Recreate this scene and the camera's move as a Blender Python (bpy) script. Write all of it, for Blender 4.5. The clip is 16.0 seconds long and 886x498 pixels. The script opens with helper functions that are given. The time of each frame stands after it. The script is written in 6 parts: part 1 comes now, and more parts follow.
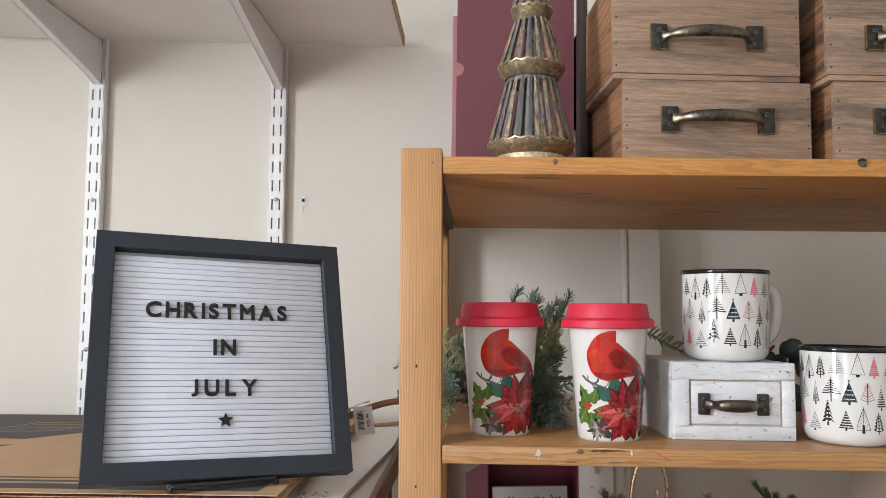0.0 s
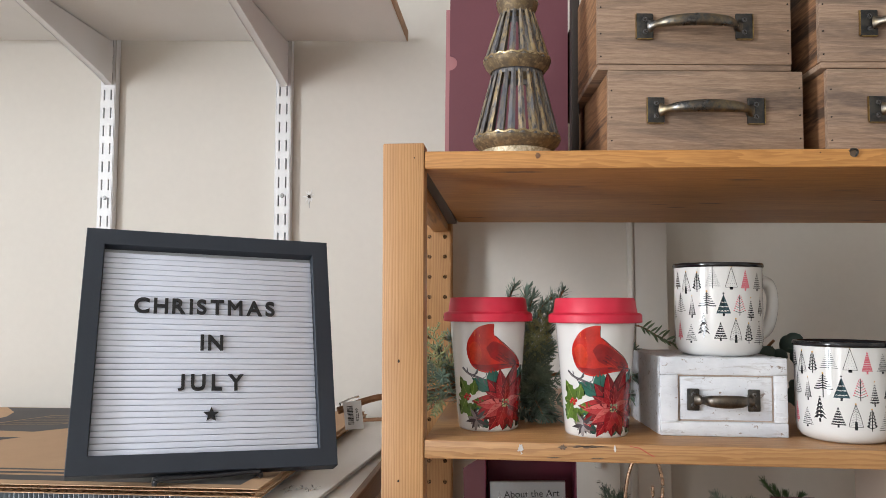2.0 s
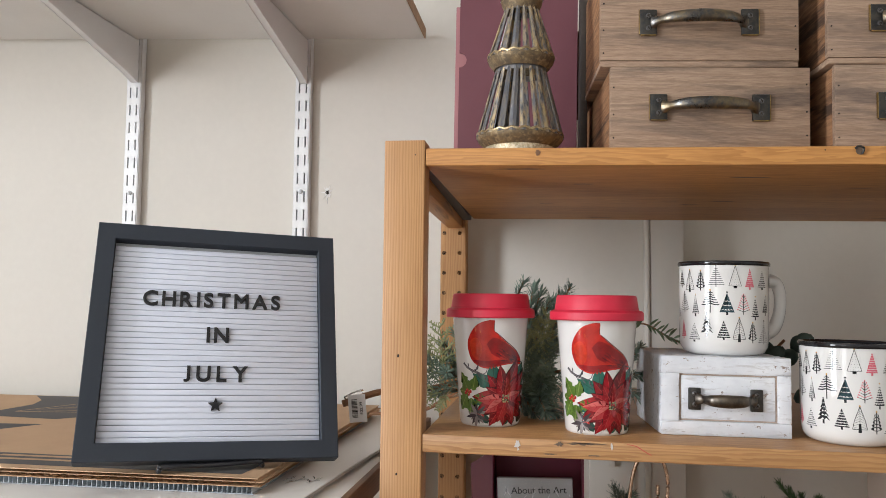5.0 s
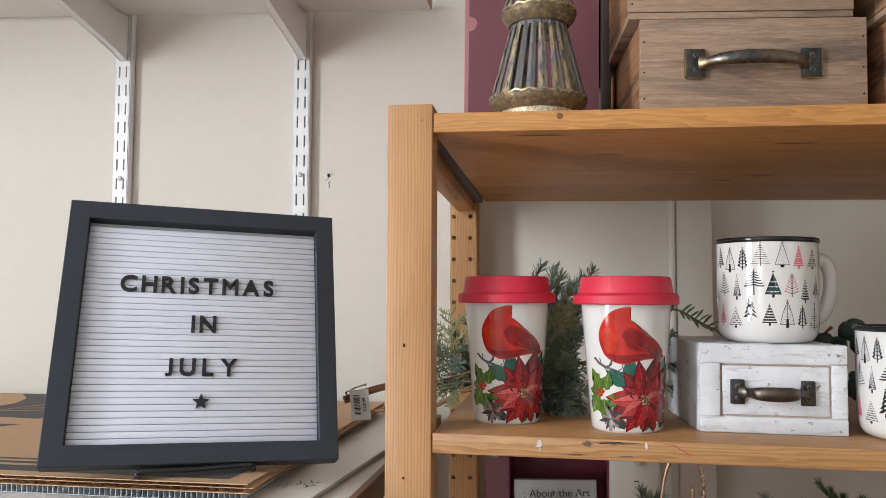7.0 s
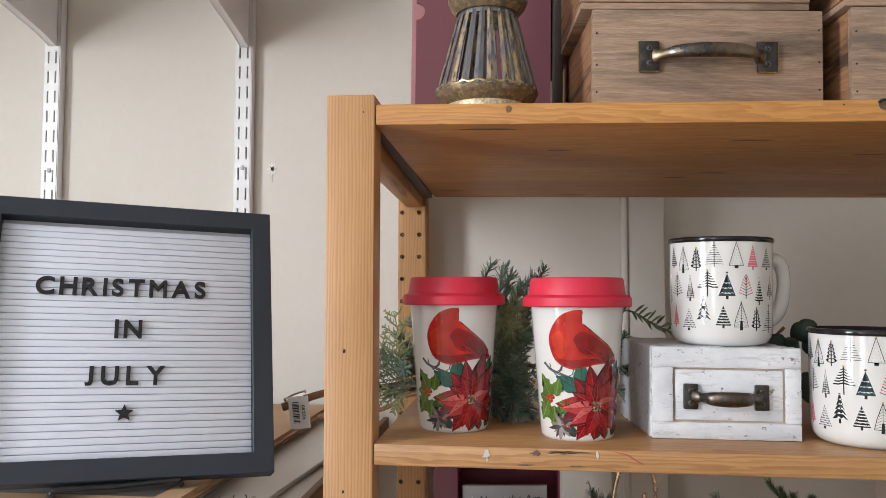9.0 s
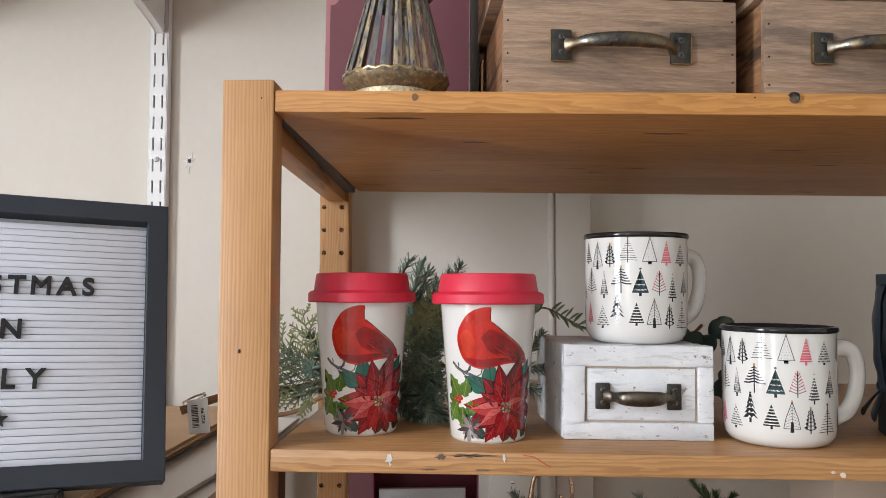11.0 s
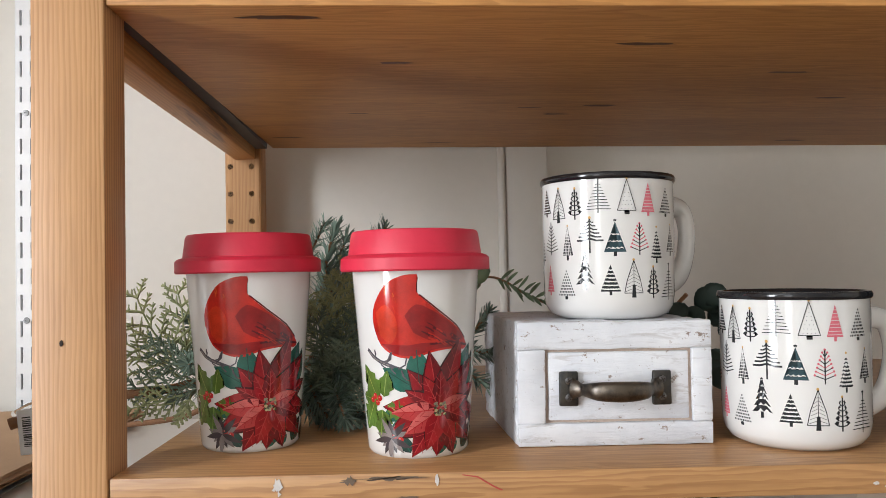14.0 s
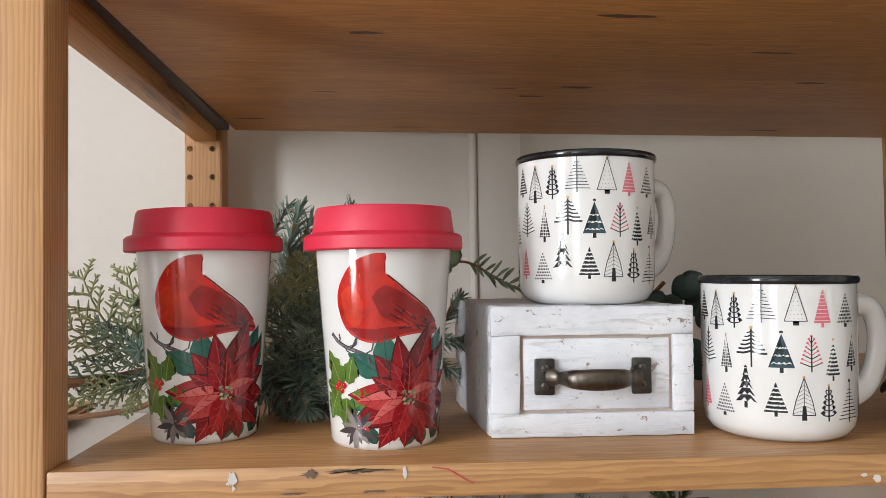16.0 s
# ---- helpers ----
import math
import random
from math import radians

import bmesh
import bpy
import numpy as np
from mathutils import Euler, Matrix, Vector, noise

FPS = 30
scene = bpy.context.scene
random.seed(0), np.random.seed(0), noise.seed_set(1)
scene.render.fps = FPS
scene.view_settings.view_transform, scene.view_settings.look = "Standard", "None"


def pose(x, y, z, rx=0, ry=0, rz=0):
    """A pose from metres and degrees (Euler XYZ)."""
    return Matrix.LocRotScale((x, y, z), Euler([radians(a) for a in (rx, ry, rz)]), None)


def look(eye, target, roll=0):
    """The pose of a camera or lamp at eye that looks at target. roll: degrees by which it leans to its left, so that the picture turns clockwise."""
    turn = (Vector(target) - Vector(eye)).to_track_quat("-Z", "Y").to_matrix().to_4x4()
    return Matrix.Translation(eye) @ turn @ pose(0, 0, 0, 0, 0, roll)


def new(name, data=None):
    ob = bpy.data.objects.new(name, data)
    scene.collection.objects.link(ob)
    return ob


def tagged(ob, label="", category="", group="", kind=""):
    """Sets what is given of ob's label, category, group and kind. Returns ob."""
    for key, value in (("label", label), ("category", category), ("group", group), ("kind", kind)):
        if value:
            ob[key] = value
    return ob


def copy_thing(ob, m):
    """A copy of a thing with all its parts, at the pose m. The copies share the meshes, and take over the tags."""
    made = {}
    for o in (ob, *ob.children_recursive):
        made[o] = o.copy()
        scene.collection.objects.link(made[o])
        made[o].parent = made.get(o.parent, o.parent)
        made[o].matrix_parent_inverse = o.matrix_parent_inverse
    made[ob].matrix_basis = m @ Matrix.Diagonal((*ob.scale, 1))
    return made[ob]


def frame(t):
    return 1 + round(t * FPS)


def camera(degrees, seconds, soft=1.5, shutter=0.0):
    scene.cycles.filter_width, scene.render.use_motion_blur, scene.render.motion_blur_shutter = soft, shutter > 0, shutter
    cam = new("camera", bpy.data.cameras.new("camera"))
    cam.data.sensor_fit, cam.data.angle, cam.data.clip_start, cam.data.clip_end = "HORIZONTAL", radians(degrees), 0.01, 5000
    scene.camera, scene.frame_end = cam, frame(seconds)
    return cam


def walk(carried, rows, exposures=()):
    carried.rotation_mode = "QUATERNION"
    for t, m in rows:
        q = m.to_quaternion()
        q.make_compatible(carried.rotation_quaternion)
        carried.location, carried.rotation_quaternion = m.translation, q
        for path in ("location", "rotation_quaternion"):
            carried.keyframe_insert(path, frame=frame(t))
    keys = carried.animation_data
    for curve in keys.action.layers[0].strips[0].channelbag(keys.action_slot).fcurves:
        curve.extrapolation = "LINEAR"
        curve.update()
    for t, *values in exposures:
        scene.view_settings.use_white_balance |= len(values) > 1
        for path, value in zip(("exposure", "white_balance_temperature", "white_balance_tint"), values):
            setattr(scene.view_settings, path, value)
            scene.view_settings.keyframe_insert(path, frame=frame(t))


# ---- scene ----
cam = camera(59.6, 16.0, soft=0.85)
PATH = [
    (0, (0.028, 0.026, 1.331), (-0.047, 2.018, 1.492), 0.2),
    (0.5, (0.037, 0.024, 1.332), (-0.051, 2.016, 1.489), 0.0),
    (1, (0.049, 0.02, 1.333), (-0.062, 2.011, 1.488), -0.0),
    (1.5, (0.065, 0.024, 1.333), (-0.073, 2.014, 1.483), -0.0),
    (2, (0.084, 0.03, 1.332), (-0.089, 2.017, 1.478), 0.0),
    (2.5, (0.105, 0.027, 1.334), (-0.102, 2.011, 1.478), 0.2),
    (3, (0.109, 0.027, 1.332), (-0.123, 2.008, 1.478), 0.3),
    (3.5, (0.108, 0.025, 1.332), (-0.142, 2.003, 1.48), 0.4),
    (5.8, (0.13, 0.036, 1.332), (-0.16, 2.011, 1.463), 0.4),
    (6, (0.128, 0.043, 1.325), (-0.169, 2.016, 1.465), 0.3),
    (6.5, (0.12, 0.077, 1.322), (-0.181, 2.05, 1.457), 0.3),
    (7, (0.11, 0.113, 1.319), (-0.184, 2.087, 1.447), 0.2),
    (7.5, (0.09, 0.136, 1.318), (-0.187, 2.113, 1.44), 0.1),
    (8, (0.083, 0.143, 1.325), (-0.168, 2.124, 1.441), 0.1),
    (8.5, (0.094, 0.151, 1.327), (-0.122, 2.136, 1.438), 0.1),
    (9, (0.115, 0.151, 1.327), (-0.064, 2.139, 1.438), 0.1),
    (9.2, (0.122, 0.152, 1.327), (-0.04, 2.143, 1.44), 0.1),
    (11.3, (0.152, 0.194, 1.325), (0.131, 2.192, 1.428), -0.0),
    (11.5, (0.153, 0.202, 1.323), (0.154, 2.2, 1.417), -0.1),
    (12, (0.162, 0.218, 1.319), (0.183, 2.216, 1.401), -0.3),
    (12.5, (0.172, 0.242, 1.316), (0.206, 2.24, 1.388), -0.5),
    (13, (0.181, 0.28, 1.315), (0.223, 2.279, 1.382), -0.8),
    (13.5, (0.178, 0.319, 1.316), (0.225, 2.318, 1.379), -1.0),
    (14, (0.176, 0.354, 1.312), (0.237, 2.352, 1.375), -1.2),
    (14.5, (0.166, 0.366, 1.31), (0.251, 2.363, 1.376), -1.2),
    (15, (0.165, 0.373, 1.307), (0.277, 2.369, 1.372), -1.1),
    (15.5, (0.172, 0.38, 1.302), (0.307, 2.375, 1.367), -1.0),
    (16, (0.175, 0.384, 1.301), (0.32, 2.378, 1.359), -0.7),
]
walk(cam, [(t, look(eye, target, roll)) for t, eye, target, roll in PATH], [(0.0, -0.02), (9.0, -0.02), (12.5, 0.06), (16.0, 0.10)])

# ---- light ----
world = bpy.data.worlds.new("sky")
world.use_nodes = True
scene.world = world
_sky = world.node_tree.nodes.new("ShaderNodeTexSky")
_sky.sky_type, _sky.sun_disc = "NISHITA", False
_sky.sun_elevation, _sky.sun_rotation = radians(40), radians(200)
_bg = world.node_tree.nodes["Background"]
_bg.inputs[1].default_value = 0.10
world.node_tree.links.new(_sky.outputs[0], _bg.inputs[0])

WALL_Y, SOUTH_Y, WEST_X, EAST_X, CEIL_Z = 1.332, -2.8, -2.6, 2.8, 3.0
WIN_Z = (0.70, 2.88)
# wall, from, to, strength of the daylight in the opening
WINDOWS = [("west", -1.75, -0.85, 160), ("east", -0.95, -0.70, 3.5), ("south", -2.3, -1.35, 27)]
for side, a, b, power in WINDOWS:
    lamp = bpy.data.lights.new("window_light", "AREA")
    lamp.shape, lamp.size, lamp.size_y = "RECTANGLE", b - a, WIN_Z[1] - WIN_Z[0]
    lamp.energy, lamp.color = power, (0.900, 0.948, 1.0)
    c, z = (a + b) / 2, sum(WIN_Z) / 2
    eye = {"west": (WEST_X - 0.06, c, z), "east": (EAST_X + 0.06, c, z), "south": (c, SOUTH_Y - 0.06, z)}[side]
    aim = {"west": (0, c, z), "east": (0, c, z), "south": (c, 0, z)}[side]
    new("window_light", lamp).matrix_world = look(eye, aim)


# ---- materials ----
def nodes_of(name):
    m = bpy.data.materials.new(name)
    m.use_nodes = True
    return m, m.node_tree.nodes, m.node_tree.links, m.node_tree.nodes["Principled BSDF"]


def coords(n, l, scale):
    tc, mp = n.new("ShaderNodeTexCoord"), n.new("ShaderNodeMapping")
    info, add = n.new("ShaderNodeObjectInfo"), n.new("ShaderNodeVectorMath")
    mul = n.new("ShaderNodeMath")
    mul.operation, mul.inputs[1].default_value = "MULTIPLY", 7.0
    l.new(info.outputs["Random"], mul.inputs[0])
    l.new(tc.outputs["Object"], add.inputs[0])
    l.new(mul.outputs[0], add.inputs[1])
    l.new(add.outputs[0], mp.inputs[0])
    mp.inputs["Scale"].default_value = scale
    return mp.outputs[0]


def noise_tex(n, l, vec, scale=1.0, detail=4.0, rough=0.6, distort=0.0):
    t = n.new("ShaderNodeTexNoise")
    l.new(vec, t.inputs["Vector"])
    t.inputs["Scale"].default_value, t.inputs["Detail"].default_value = scale, detail
    t.inputs["Roughness"].default_value, t.inputs["Distortion"].default_value = rough, distort
    return t.outputs[0]


def ramp(n, l, fac, stops):
    r = n.new("ShaderNodeValToRGB")
    while len(r.color_ramp.elements) < len(stops):
        r.color_ramp.elements.new(0.5)
    for e, (p, c) in zip(r.color_ramp.elements, stops):
        e.position, e.color = p, (*c, 1) if len(c) == 3 else c
    l.new(fac, r.inputs[0])
    return r.outputs[0]


def mix(n, l, fac, a, b, mode="MIX"):
    m = n.new("ShaderNodeMix")
    m.data_type, m.blend_type = "RGBA", mode
    for socket, v in ((m.inputs[0], fac), (m.inputs[6], a), (m.inputs[7], b)):
        if isinstance(v, (int, float)):
            socket.default_value = v
        elif isinstance(v, tuple):
            socket.default_value = (*v, 1)
        else:
            l.new(v, socket)
    return m.outputs[2]


def bump(n, l, height, p, strength=0.2, dist=0.001):
    b = n.new("ShaderNodeBump")
    b.inputs["Strength"].default_value, b.inputs["Distance"].default_value = strength, dist
    l.new(height, b.inputs["Height"])
    l.new(b.outputs[0], p.inputs["Normal"])


def plain(name, color, rough=0.5, metal=0.0, vary=0.12, size=40.0, relief=0.1, coat=0.0, spec=0.5):
    """Paint, plastic, card: a colour with mottling at two scales and a fine relief."""
    m, n, l, p = nodes_of(name)
    v = coords(n, l, (1, 1, 1))
    big, fine = noise_tex(n, l, v, size * 0.25), noise_tex(n, l, v, size * 8, 3)
    lo, hi = tuple(c * (1 - vary) for c in color), tuple(min(1, c * (1 + vary)) for c in color)
    c = mix(n, l, 0.35, ramp(n, l, big, [(0.3, lo), (0.7, hi)]), ramp(n, l, fine, [(0.3, lo), (0.7, hi)]))
    l.new(c, p.inputs["Base Color"])
    p.inputs["Roughness"].default_value, p.inputs["Metallic"].default_value = rough, metal
    p.inputs["Coat Weight"].default_value, p.inputs["Specular IOR Level"].default_value = coat, spec
    if relief:
        bump(n, l, fine, p, relief, 0.0006)
    return m


def wood(name, base, dark, axis, stain=None, rough=0.5, knots=True, line=0.0030, contrast=0.6, spec=0.4, stave=0.0, wander=5.0, streak=(4.0, 34.0), cover=0.92):
    """Softwood: growth lines along one axis, fibres, glued staves, smudged knots and, if given, a worn stain."""
    m, n, l, p = nodes_of(name)

    def stretched(a, b):
        s = [b, b, b]
        s["xyz".index(axis)] = a
        return coords(n, l, tuple(s))

    def math_node(op, a, b):
        q = n.new("ShaderNodeMath")
        q.operation = op
        for socket, v in zip(q.inputs, (a, b)):
            if isinstance(v, (int, float)):
                socket.default_value = v
            else:
                l.new(v, socket)
        return q.outputs[0]
    # growth lines: a slanting ramp across the grain, bent by long slow noise
    dot = n.new("ShaderNodeVectorMath")
    dot.operation = "DOT_PRODUCT"
    l.new(stretched(0.0, 1.0), dot.inputs[0])
    dot.inputs[1].default_value = (0.83, 0.61, 0.77)
    bend = noise_tex(n, l, stretched(3.0, 26.0), 1.0, 5, 0.6)
    broad = noise_tex(n, l, stretched(0.9, 30.0), 1.0, 2, 0.5)
    phase = math_node("ADD", math_node("MULTIPLY", dot.outputs["Value"], 1.0 / line), math_node("MULTIPLY", bend, wander))
    saw = math_node("FRACT", phase, 0.0)
    mid = tuple(b * 0.80 + d * 0.20 for b, d in zip(base, dark))
    late = tuple(b * (1 - contrast) + d * contrast for b, d in zip(base, dark))
    c = ramp(n, l, saw, [(0.0, base), (0.35, mid), (0.62, late), (0.85, late), (0.95, base)])
    c = mix(n, l, ramp(n, l, broad, [(0.30, (0.45, 0.45, 0.45)), (0.65, (1.0, 1.0, 1.0))]), mid, c)
    fibre = noise_tex(n, l, stretched(12, 520), 1.0, 3, 0.7)
    c = mix(n, l, 0.28, c, ramp(n, l, fibre, [(0.3, tuple(x * 0.62 for x in mid)), (0.65, base)]))
    patch = noise_tex(n, l, stretched(2.5, 9.0), 1.5, 4)
    c = mix(n, l, 0.55, c, ramp(n, l, patch, [(0.28, (0.62, 0.56, 0.50)), (0.72, (1.0, 1.0, 1.0))]), "MULTIPLY")
    if stave:
        floor_of = math_node("FLOOR", math_node("MULTIPLY", dot.outputs["Value"], 1.0 / stave), 0.0)
        tone = n.new("ShaderNodeTexWhiteNoise")
        tone.noise_dimensions = "1D"
        l.new(floor_of, tone.inputs["W"])
        c = mix(n, l, 0.5, c, ramp(n, l, tone.outputs["Value"], [(0.0, (0.70, 0.66, 0.62)), (1.0, (1.0, 1.0, 1.0))]), "MULTIPLY")
    if knots:
        smudge = noise_tex(n, l, stretched(5.0, 30.0), 1.0, 4, 0.65, 0.8)
        c = mix(n, l, ramp(n, l, smudge, [(0.61, (0, 0, 0)), (0.70, (0.9, 0.9, 0.9))]), c, tuple(d * 0.36 for d in dark))
    if stain:
        streaks = noise_tex(n, l, stretched(*streak), 1.0, 6, 0.72, 0.5)
        c = mix(n, l, ramp(n, l, streaks, [(0.49, (0, 0, 0)), (0.62, (cover, cover, cover))]), c, stain)
        sawn = noise_tex(n, l, stretched(60, 760), 1.0, 4, 0.75)
        c = mix(n, l, 0.75, c, ramp(n, l, sawn, [(0.3, (0.55, 0.52, 0.50)), (0.65, (1.0, 1.0, 1.0))]), "MULTIPLY")
    l.new(c, p.inputs["Base Color"])
    p.inputs["Roughness"].default_value, p.inputs["Specular IOR Level"].default_value = rough, spec
    bump(n, l, fibre, p, 0.22, 0.0006)
    return m


def worn_white():
    """White paint over wood, rubbed through in places."""
    m, n, l, p = nodes_of("worn_white_paint")
    v = coords(n, l, (26, 150, 150))
    g = noise_tex(n, l, v, 1.0, 5, 0.7, 0.5)
    big = noise_tex(n, l, coords(n, l, (20, 20, 20)), 1.0, 4, 0.6)
    c = ramp(n, l, big, [(0.3, (0.58, 0.595, 0.64)), (0.7, (0.78, 0.79, 0.82))])
    c = mix(n, l, ramp(n, l, g, [(0.55, (0, 0, 0)), (0.66, (0.7, 0.7, 0.7))]), c, (0.47, 0.45, 0.45))
    chip = noise_tex(n, l, coords(n, l, (0.7, 1, 1)), 150, 5, 0.75)
    c = mix(n, l, ramp(n, l, chip, [(0.61, (0, 0, 0)), (0.66, (1, 1, 1))]), c, (0.27, 0.21, 0.18))
    l.new(c, p.inputs["Base Color"])
    p.inputs["Roughness"].default_value = 0.6
    bump(n, l, g, p, 0.8, 0.0014)
    return m


def metal_mix(name, a, b, rough=0.4, size=60.0, metal=1.0, c2=None, squash=1.0, each=None):
    m, n, l, p = nodes_of(name)
    v = coords(n, l, (1, 1, squash))
    g = noise_tex(n, l, v, size, 5, 0.7)
    c = ramp(n, l, g, [(0.4, a), (0.58, b)])
    if c2:
        c = mix(n, l, ramp(n, l, noise_tex(n, l, v, size * 2.3, 4), [(0.50, (0, 0, 0)), (0.66, (1, 1, 1))]), c, c2)
    if each:
        info = n.new("ShaderNodeObjectInfo")
        c = mix(n, l, ramp(n, l, info.outputs["Random"], [(0.35, (0, 0, 0)), (0.75, (0.75, 0.75, 0.75))]), c, each)
    l.new(c, p.inputs["Base Color"])
    l.new(ramp(n, l, g, [(0.3, (rough * 0.7,) * 3), (0.7, (rough * 1.35,) * 3)]), p.inputs["Roughness"])
    p.inputs["Metallic"].default_value = metal
    bump(n, l, g, p, 0.25, 0.0008)
    return m


def glassy(name, rough=0.05, tint=(1, 1, 1)):
    m, n, l, p = nodes_of(name)
    p.inputs["Base Color"].default_value = (*tint, 1)
    p.inputs["Transmission Weight"].default_value, p.inputs["Roughness"].default_value = 1.0, rough
    p.inputs["IOR"].default_value = 1.2
    return m


def foliage(name, a, b, rough=0.6):
    m, n, l, p = nodes_of(name)
    geo = n.new("ShaderNodeNewGeometry")
    big = noise_tex(n, l, coords(n, l, (1, 1, 1)), 40, 3)
    c = mix(n, l, 0.5, ramp(n, l, geo.outputs["Random Per Island"], [(0, a), (1, b)]), ramp(n, l, big, [(0.3, a), (0.7, b)]))
    l.new(c, p.inputs["Base Color"])
    p.inputs["Roughness"].default_value = rough
    return m


PINE_O, PINE_D = (0.62, 0.30, 0.092), (0.27, 0.09, 0.025)
M_WALL = plain("cream_wall_paint", (0.66, 0.622, 0.565), 0.75, vary=0.035, size=10, relief=0.08)
M_TRIM = plain("cream_trim_paint", (0.66, 0.628, 0.575), 0.5, vary=0.03, size=10, relief=0.05)
M_CEIL = plain("white_ceiling_paint", (0.78, 0.77, 0.75), 0.9, vary=0.03)
M_FLOOR = wood("floor_boards", (0.33, 0.235, 0.155), (0.19, 0.12, 0.075), "y", rough=0.45, stave=0.12)
M_PINE_WORN = wood("worn_pine", (0.56, 0.31, 0.130), (0.26, 0.10, 0.035), "x", rough=0.40, line=0.0040, stave=0.062, contrast=0.72, wander=10, knots=False, spec=0.55)
M_PINE_X = wood("varnished_pine", (0.69, 0.345, 0.112), PINE_D, "x", rough=0.5, line=0.0045, stave=0.062, contrast=0.50, wander=12, knots=False, spec=0.3)
M_PINE_Y = wood("varnished_pine_rail", PINE_O, PINE_D, "y", rough=0.45, contrast=0.5)
M_PINE_Z = wood("varnished_pine_post", (0.66, 0.38, 0.175), (0.33, 0.125, 0.04), "z", rough=0.42, line=0.0023, knots=False, contrast=0.85, wander=4.5)
M_PINE_ZR = wood("varnished_pine_back_post", (0.60, 0.33, 0.14), PINE_D, "z", rough=0.45, line=0.004)
M_KNOT = wood("pine_knot", (0.17, 0.065, 0.022), (0.06, 0.024, 0.012), "x", rough=0.5, line=0.0015, knots=False)
M_DARK = plain("dark_hole", (0.03, 0.02, 0.015), 0.9)
M_WHITE = plain("white_powder_coat", (0.78, 0.78, 0.79), 0.35, vary=0.03, relief=0.03)
M_LAMINATE = plain("white_laminate", (0.74, 0.72, 0.70), 0.5, vary=0.03)
M_CHIP = plain("chipboard_edge", (0.42, 0.26, 0.16), 0.8, vary=0.3, size=120)
M_SLOT = plain("slot_shadow_steel", (0.10, 0.10, 0.11), 0.6)
M_STEEL = metal_mix("zinc_screw", (0.36, 0.36, 0.36), (0.22, 0.22, 0.22), 0.5)
M_FRAME = plain("charcoal_frame", (0.022, 0.029, 0.042), 0.55, vary=0.12, relief=0.05)
M_FELT = plain("white_ribbed_plastic", (0.69, 0.72, 0.82), 0.5, vary=0.02, relief=0.04)
M_LETTER = plain("black_plastic", (0.012, 0.012, 0.014), 0.4, vary=0.1)
M_WIRE = plain("black_wire", (0.02, 0.02, 0.024), 0.35)
M_RED = plain("red_silicone", (0.61, 0.022, 0.055), 0.5, vary=0.05, relief=0.05)
M_CERAMIC = plain("white_glazed_ceramic", (0.70, 0.69, 0.675), 0.07, vary=0.01, relief=0.0, coat=0.4)
M_RIM = plain("black_glazed_rim", (0.012, 0.012, 0.014), 0.12, vary=0.1, relief=0.0)
M_WORN = worn_white()
M_GROOVE = plain("bare_wood_groove", (0.52, 0.41, 0.34), 0.8, vary=0.25)
M_BRONZE = metal_mix("dark_bronze", (0.08, 0.07, 0.062), (0.15, 0.125, 0.10), 0.34, 90)
M_PLATE = metal_mix("black_oiled_plate", (0.06, 0.062, 0.066), (0.10, 0.094, 0.085), 0.42, 150)
M_SCREW = metal_mix("black_screw", (0.20, 0.20, 0.205), (0.12, 0.12, 0.125), 0.3, 300)
M_GRIP = metal_mix("rubbed_grip", (0.11, 0.11, 0.112), (0.25, 0.195, 0.12), 0.33, 55, 1.0, (0.13, 0.115, 0.10))
M_BRASS = metal_mix("rubbed_brass_edge", (0.50, 0.36, 0.14), (0.30, 0.2, 0.09), 0.35, 120)
M_CRATE = wood("greyed_pine", (0.47, 0.33, 0.235), (0.23, 0.14, 0.09), "x", stain=(0.105, 0.078, 0.066), rough=0.75, knots=False, line=0.006, wander=7, contrast=0.5, streak=(2.2, 24.0), cover=0.72)
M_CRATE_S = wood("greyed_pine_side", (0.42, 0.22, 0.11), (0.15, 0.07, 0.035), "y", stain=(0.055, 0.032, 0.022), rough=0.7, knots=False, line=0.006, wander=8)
M_TIN = metal_mix("gilded_tin", (0.19, 0.195, 0.215), (0.46, 0.345, 0.19), 0.42, 150, 0.55, (0.05, 0.05, 0.058), 0.10, (0.13, 0.135, 0.155))
M_TINEDGE = metal_mix("bright_gilt_edge", (0.55, 0.43, 0.25), (0.30, 0.22, 0.12), 0.35, 160, 0.7)
M_TINBASE = metal_mix("pale_gilt_base", (0.62, 0.52, 0.36), (0.36, 0.29, 0.18), 0.5, 210, 0.4, (0.75, 0.68, 0.55))
M_TINRING = metal_mix("tarnished_gold_ring", (0.23, 0.16, 0.085), (0.14, 0.105, 0.07), 0.55, 90, 0.5, (0.34, 0.25, 0.14))
M_MAROON = plain("maroon_card", (0.145, 0.042, 0.056), 0.6, vary=0.06)
M_MAROON_L = plain("pale_maroon_lining", (0.36, 0.15, 0.16), 0.6, vary=0.06)
M_BURG = plain("burgundy_card", (0.15, 0.018, 0.045), 0.55, vary=0.08)
M_BAG = plain("dark_teal_card", (0.014, 0.022, 0.028), 0.7, vary=0.1)
M_RIBBON = plain("dark_satin_ribbon", (0.012, 0.018, 0.025), 0.35, vary=0.1)
M_KRAFT = plain("kraft_cardboard", (0.52, 0.335, 0.20), 0.85, vary=0.08, size=60)
M_INK = plain("grey_printing_ink", (0.085, 0.08, 0.08), 0.8, vary=0.15)
M_FOAM = plain("white_foam_board", (0.80, 0.77, 0.74), 0.5, vary=0.03)
